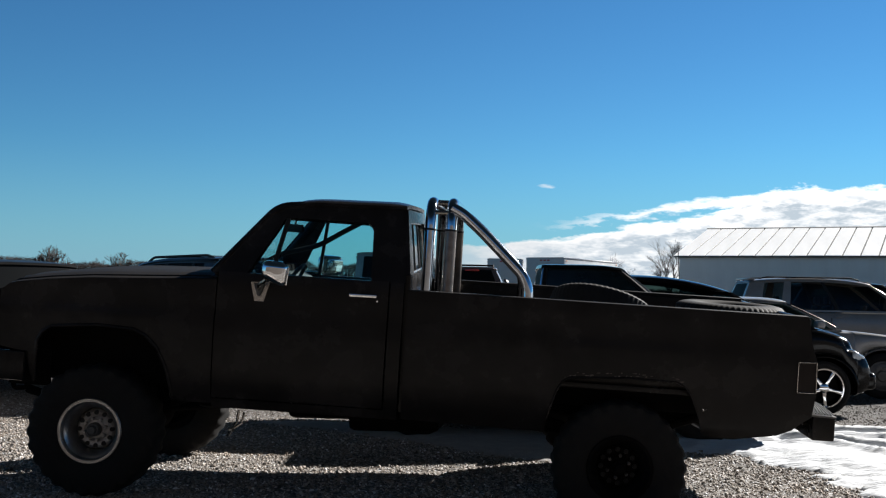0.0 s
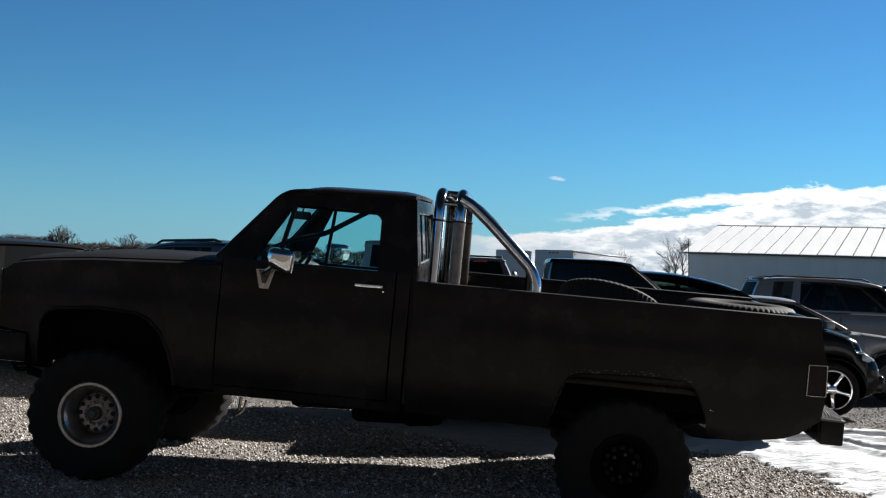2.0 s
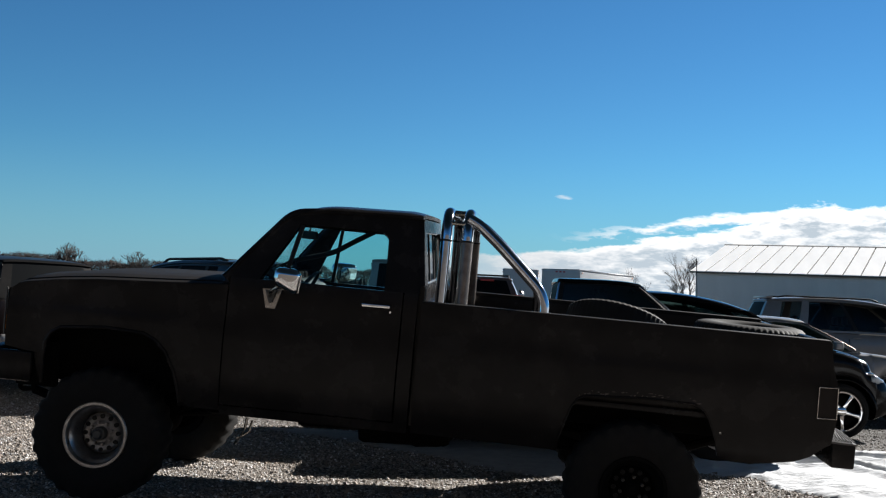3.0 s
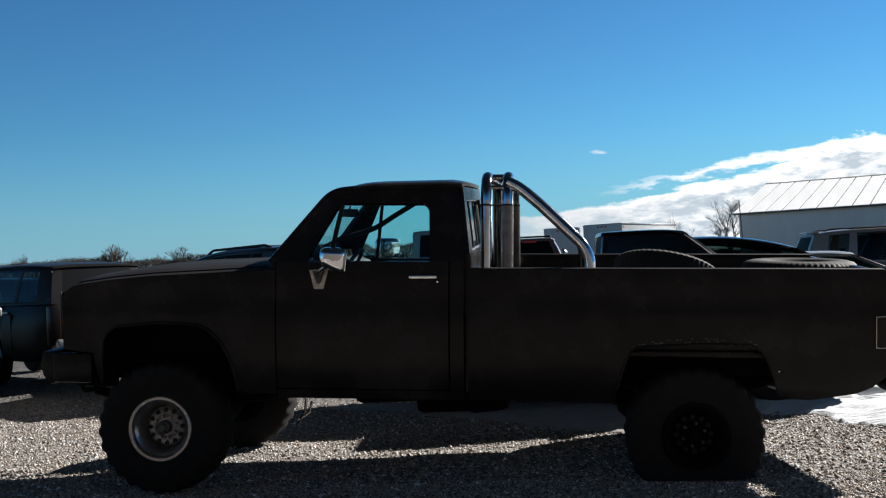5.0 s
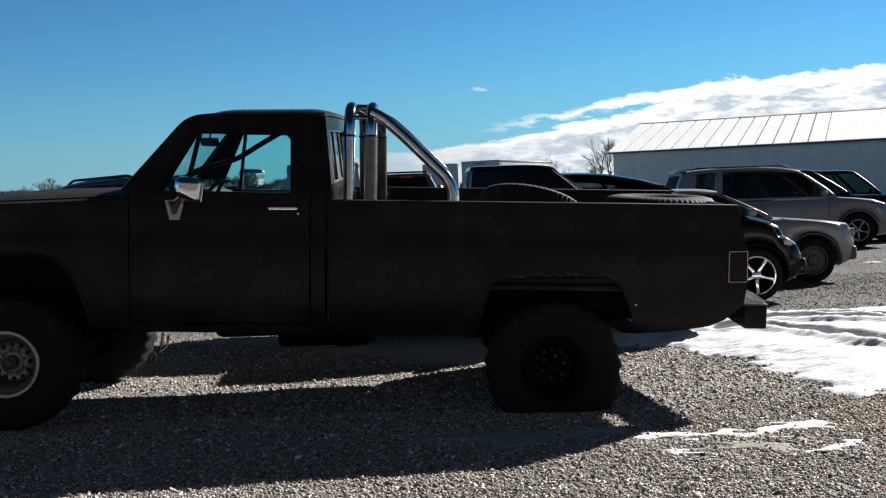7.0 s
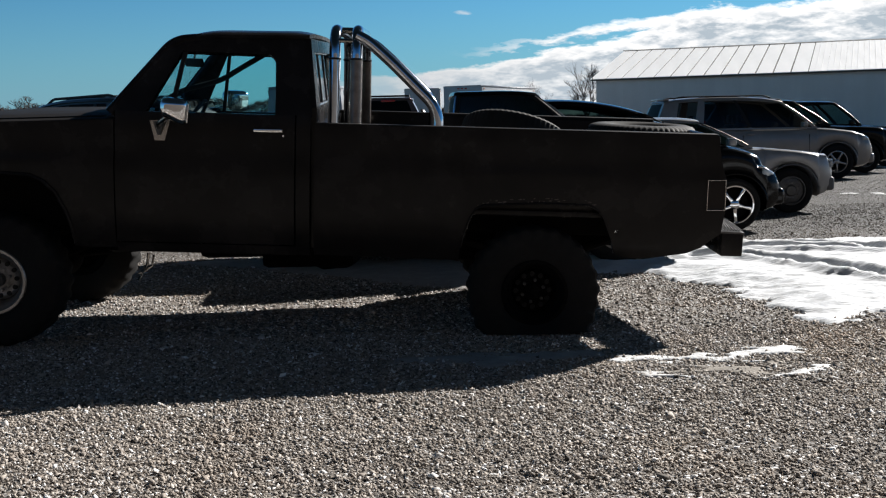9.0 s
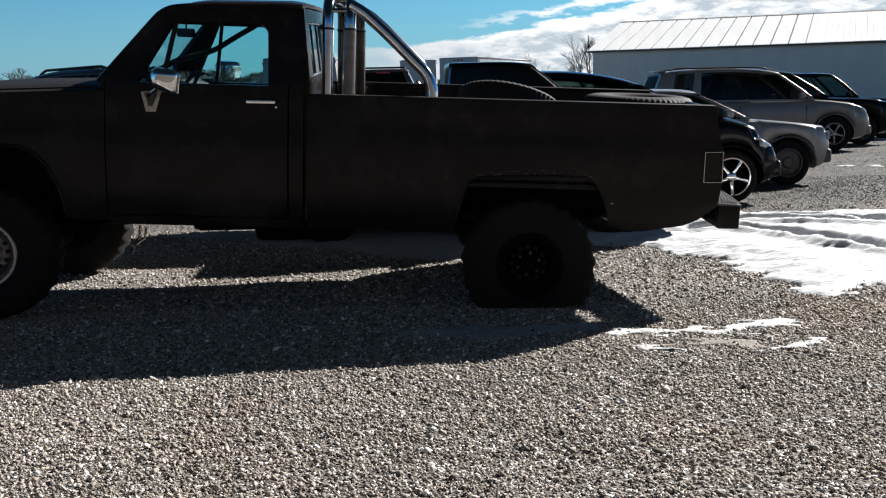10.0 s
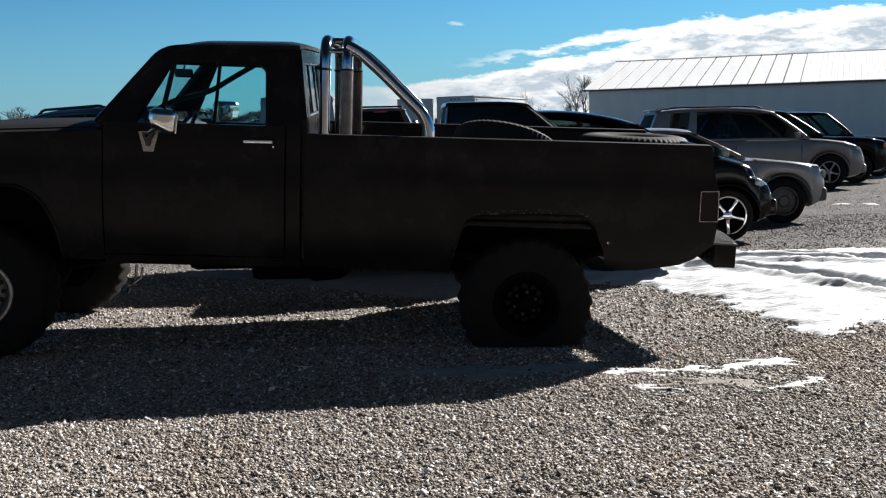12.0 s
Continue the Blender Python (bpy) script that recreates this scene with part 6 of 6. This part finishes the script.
# ---------------------------------------------------------------- barn
def barn():
    root = thing("barn", "long white steel barn with a pale metal roof", "barn", pose(9.90, 55.31, 0, 0, 0, -22.8))
    Lb, D, eave, ridge = 40.0, 18.83, 3.94, 6.05
    part("wall", box(0, Lb, 0, 0.15, 0, eave, 0), M_BARN_WALL, root)
    part("back_wall", box(0, Lb, D - 0.15, D, 0, eave, 0), M_BARN_WALL, root)
    for x in (0.0, Lb - 0.15):
        b = bm_of([(x, 0.15, 0), (x, D - 0.15, 0), (x, D - 0.15, eave - 0.2), (x, D / 2, ridge - 0.25), (x, 0.15, eave - 0.2), (x + 0.15, 0.15, 0), (x + 0.15, D - 0.15, 0), (x + 0.15, D - 0.15, eave - 0.2), (x + 0.15, D / 2, ridge - 0.25), (x + 0.15, 0.15, eave - 0.2)],
                  [(0, 1, 2, 3, 4), (9, 8, 7, 6, 5), (0, 5, 6, 1), (1, 6, 7, 2), (2, 7, 8, 3), (3, 8, 9, 4), (4, 9, 5, 0)])
        part("gable_wall", b, M_BARN_WALL, root)
    for k in range(41):
        part("wall_rib", box(0.5 + k * 0.95, 0.56 + k * 0.95, -0.010, 0.002, 0.05, eave - 0.15, 0), M_BARN_WALL, root)
    part("eave_trim", box(-0.25, Lb + 0.3, -0.30, -0.25, eave - 0.16, eave - 0.07, 0), M_BARN_WALL, root)
    sl = math.atan2(ridge - eave, D / 2)
    length = math.hypot(ridge - eave, D / 2) + 0.33
    slope = Matrix.Translation((0, -0.33, eave - 0.08)) @ Matrix.Rotation(sl, 4, "X")
    part("roof_deck", moved(box(-0.28, Lb + 0.28, 0.01, length, -0.09, -0.008, 0), slope), M_BARN_DARK, root)
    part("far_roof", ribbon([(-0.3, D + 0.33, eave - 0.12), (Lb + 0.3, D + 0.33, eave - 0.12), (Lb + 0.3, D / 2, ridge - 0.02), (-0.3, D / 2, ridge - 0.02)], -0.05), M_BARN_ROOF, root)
    pw = 0.914
    # wide joints by the gable, tight ribbed laps beyond: imitates glare washing seams out
    panels = {}
    random.seed(11)
    for k in range(44):
        # worn only picks the panels with wide joints
        worn = k < 13
        if worn not in panels:
            g = 0.042 if worn else 0.004
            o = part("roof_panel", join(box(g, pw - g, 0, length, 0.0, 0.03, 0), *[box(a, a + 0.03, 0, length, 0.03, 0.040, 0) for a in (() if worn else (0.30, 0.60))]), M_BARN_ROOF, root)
            panels[worn] = o.data
        else:
            o = new("roof_panel", panels[worn])
            o.parent = root
        o.matrix_local = slope @ Matrix.Translation((-0.3 + k * pw, random.uniform(-0.03, 0.0), random.uniform(0, 0.008)))
    part("ridge_cap", join(ribbon([(-0.35, D / 2 - 0.3, ridge - 0.02), (Lb + 0.35, D / 2 - 0.3, ridge - 0.02), (Lb + 0.35, D / 2, ridge + 0.05), (-0.35, D / 2, ridge + 0.05)], -0.02), ribbon([(-0.35, D / 2 + 0.3, ridge - 0.02), (-0.35, D / 2, ridge + 0.05), (Lb + 0.35, D / 2, ridge + 0.05), (Lb + 0.35, D / 2 + 0.3, ridge - 0.02)], -0.02)), M_BARN_DARK, root)
    return root


barn()


# ---------------------------------------------------------------- trees
def branch(out, p, d, length, r, depth, rng, spread=0.55):
    q = p + d * length
    out.append((p, q, r, r * 0.66))
    if depth == 0:
        return
    for k in range(rng.choice((2, 3, 3, 4))):
        nd = (d + Vector((rng.uniform(-1, 1), rng.uniform(-1, 1), rng.uniform(-0.25, 0.75))) * spread).normalized()
        s = rng.uniform(0.55, 1.0)
        branch(out, p + d * length * s, nd, length * rng.uniform(0.58, 0.82), r * 0.6, depth - 1, rng, spread)


def twigs_mesh(name, segs, mat, sides=3):
    verts, faces = [], []
    for p, q, r0, r1 in segs:
        d = (q - p).normalized()
        a = d.orthogonal().normalized()
        b = d.cross(a)
        o = len(verts)
        for c, r in ((p, r0), (q, r1)):
            for k in range(sides):
                t = 2 * math.pi * k / sides
                verts.append(c + a * math.cos(t) * r + b * math.sin(t) * r)
        for k in range(sides):
            faces.append((o + k, o + (k + 1) % sides, o + sides + (k + 1) % sides, o + sides + k))
    me = bpy.data.meshes.new(name)
    me.from_pydata([tuple(v) for v in verts], [], faces)
    me.materials.append(mat)
    return me


def bare_tree(label, x, y, h, seed, depth=5, stout=0.012):
    rng = random.Random(seed)
    root = thing("bare_tree", label, "tree", pose(x, y, 0), "bare winter trees")
    segs = []
    branch(segs, Vector((0, 0, -0.1)), Vector((rng.uniform(-0.06, 0.06), 0, 1)).normalized(), h * 0.25, h * stout, depth, rng, 0.72)
    tr = new("trunk", twigs_mesh("trunk", segs[:1], M_BARK, 8))
    tr.parent = root
    cr = new("crown", twigs_mesh("crown", segs[1:], M_BARK, 3))
    cr.parent = root
    return root


bare_tree("leafless tree standing beside the barn", 10.75, 63.0, 7.9, 3, 7)
bare_tree("small leafless tree near the barn", 7.9, 66.0, 6.2, 8, 6)
for i, (x, h) in enumerate(((-90, 16.0), (-76, 12.5), (-98, 12.5), (-82, 12.0), (-110, 12.0), (-120, 13.0))):
    bare_tree("tall bare tree above the distant hedge line", x, 206, h, 20 + i, 6, 0.030)


def hedge_line():
    """Bare brush far off: a low tangle of twigs under an uneven top."""
    rng = random.Random(77)
    segs = []

    def env(x):
        e = 6.9 + 1.6 * noise.noise(Vector((x * 0.035, 0, 0))) + 1.5 * noise.noise(Vector((x * 0.13, 3, 0))) + 0.9 * noise.noise(Vector((x * 0.5, 5, 0)))
        return e * (max(0.3, 1 - (x + 30) / 110) if x > -30 else 1.0)
    for k in range(52000):
        x = rng.uniform(-175, 70)
        h = env(x) * (1 - rng.random() ** 2.2 * 0.98)
        p = Vector((x, 210 + rng.uniform(-6, 6), h))
        d = Vector((rng.uniform(-1, 1), rng.uniform(-1, 1), rng.uniform(-0.1, 1.2))).normalized() * rng.uniform(0.5, 1.5)
        r = 0.035 + 0.05 * (1 - h / 8.0)
        segs.append((p - d * 0.5, p + d * 0.5, r, r * 0.5))
    x = -175.0
    while x < 70:
        h = env(x)
        o = Vector((x, 211 + rng.uniform(-5, 5), -0.2))
        q = o + Vector((rng.uniform(-0.6, 0.6), 0, h * rng.uniform(0.55, 1.15)))
        segs.append((o, q, 0.11, 0.03))
        segs.append((o, o + Vector((rng.uniform(-0.6, 0.6), 0, h * 0.80)), 0.62, 0.34))
        x += rng.uniform(0.3, 0.7)
    ob = new("hedge_line", twigs_mesh("hedge_line", segs, M_BRUSH, 3))
    return tagged(ob, "distant line of bare brown winter brush", "tree line", kind="stuff")


hedge_line()
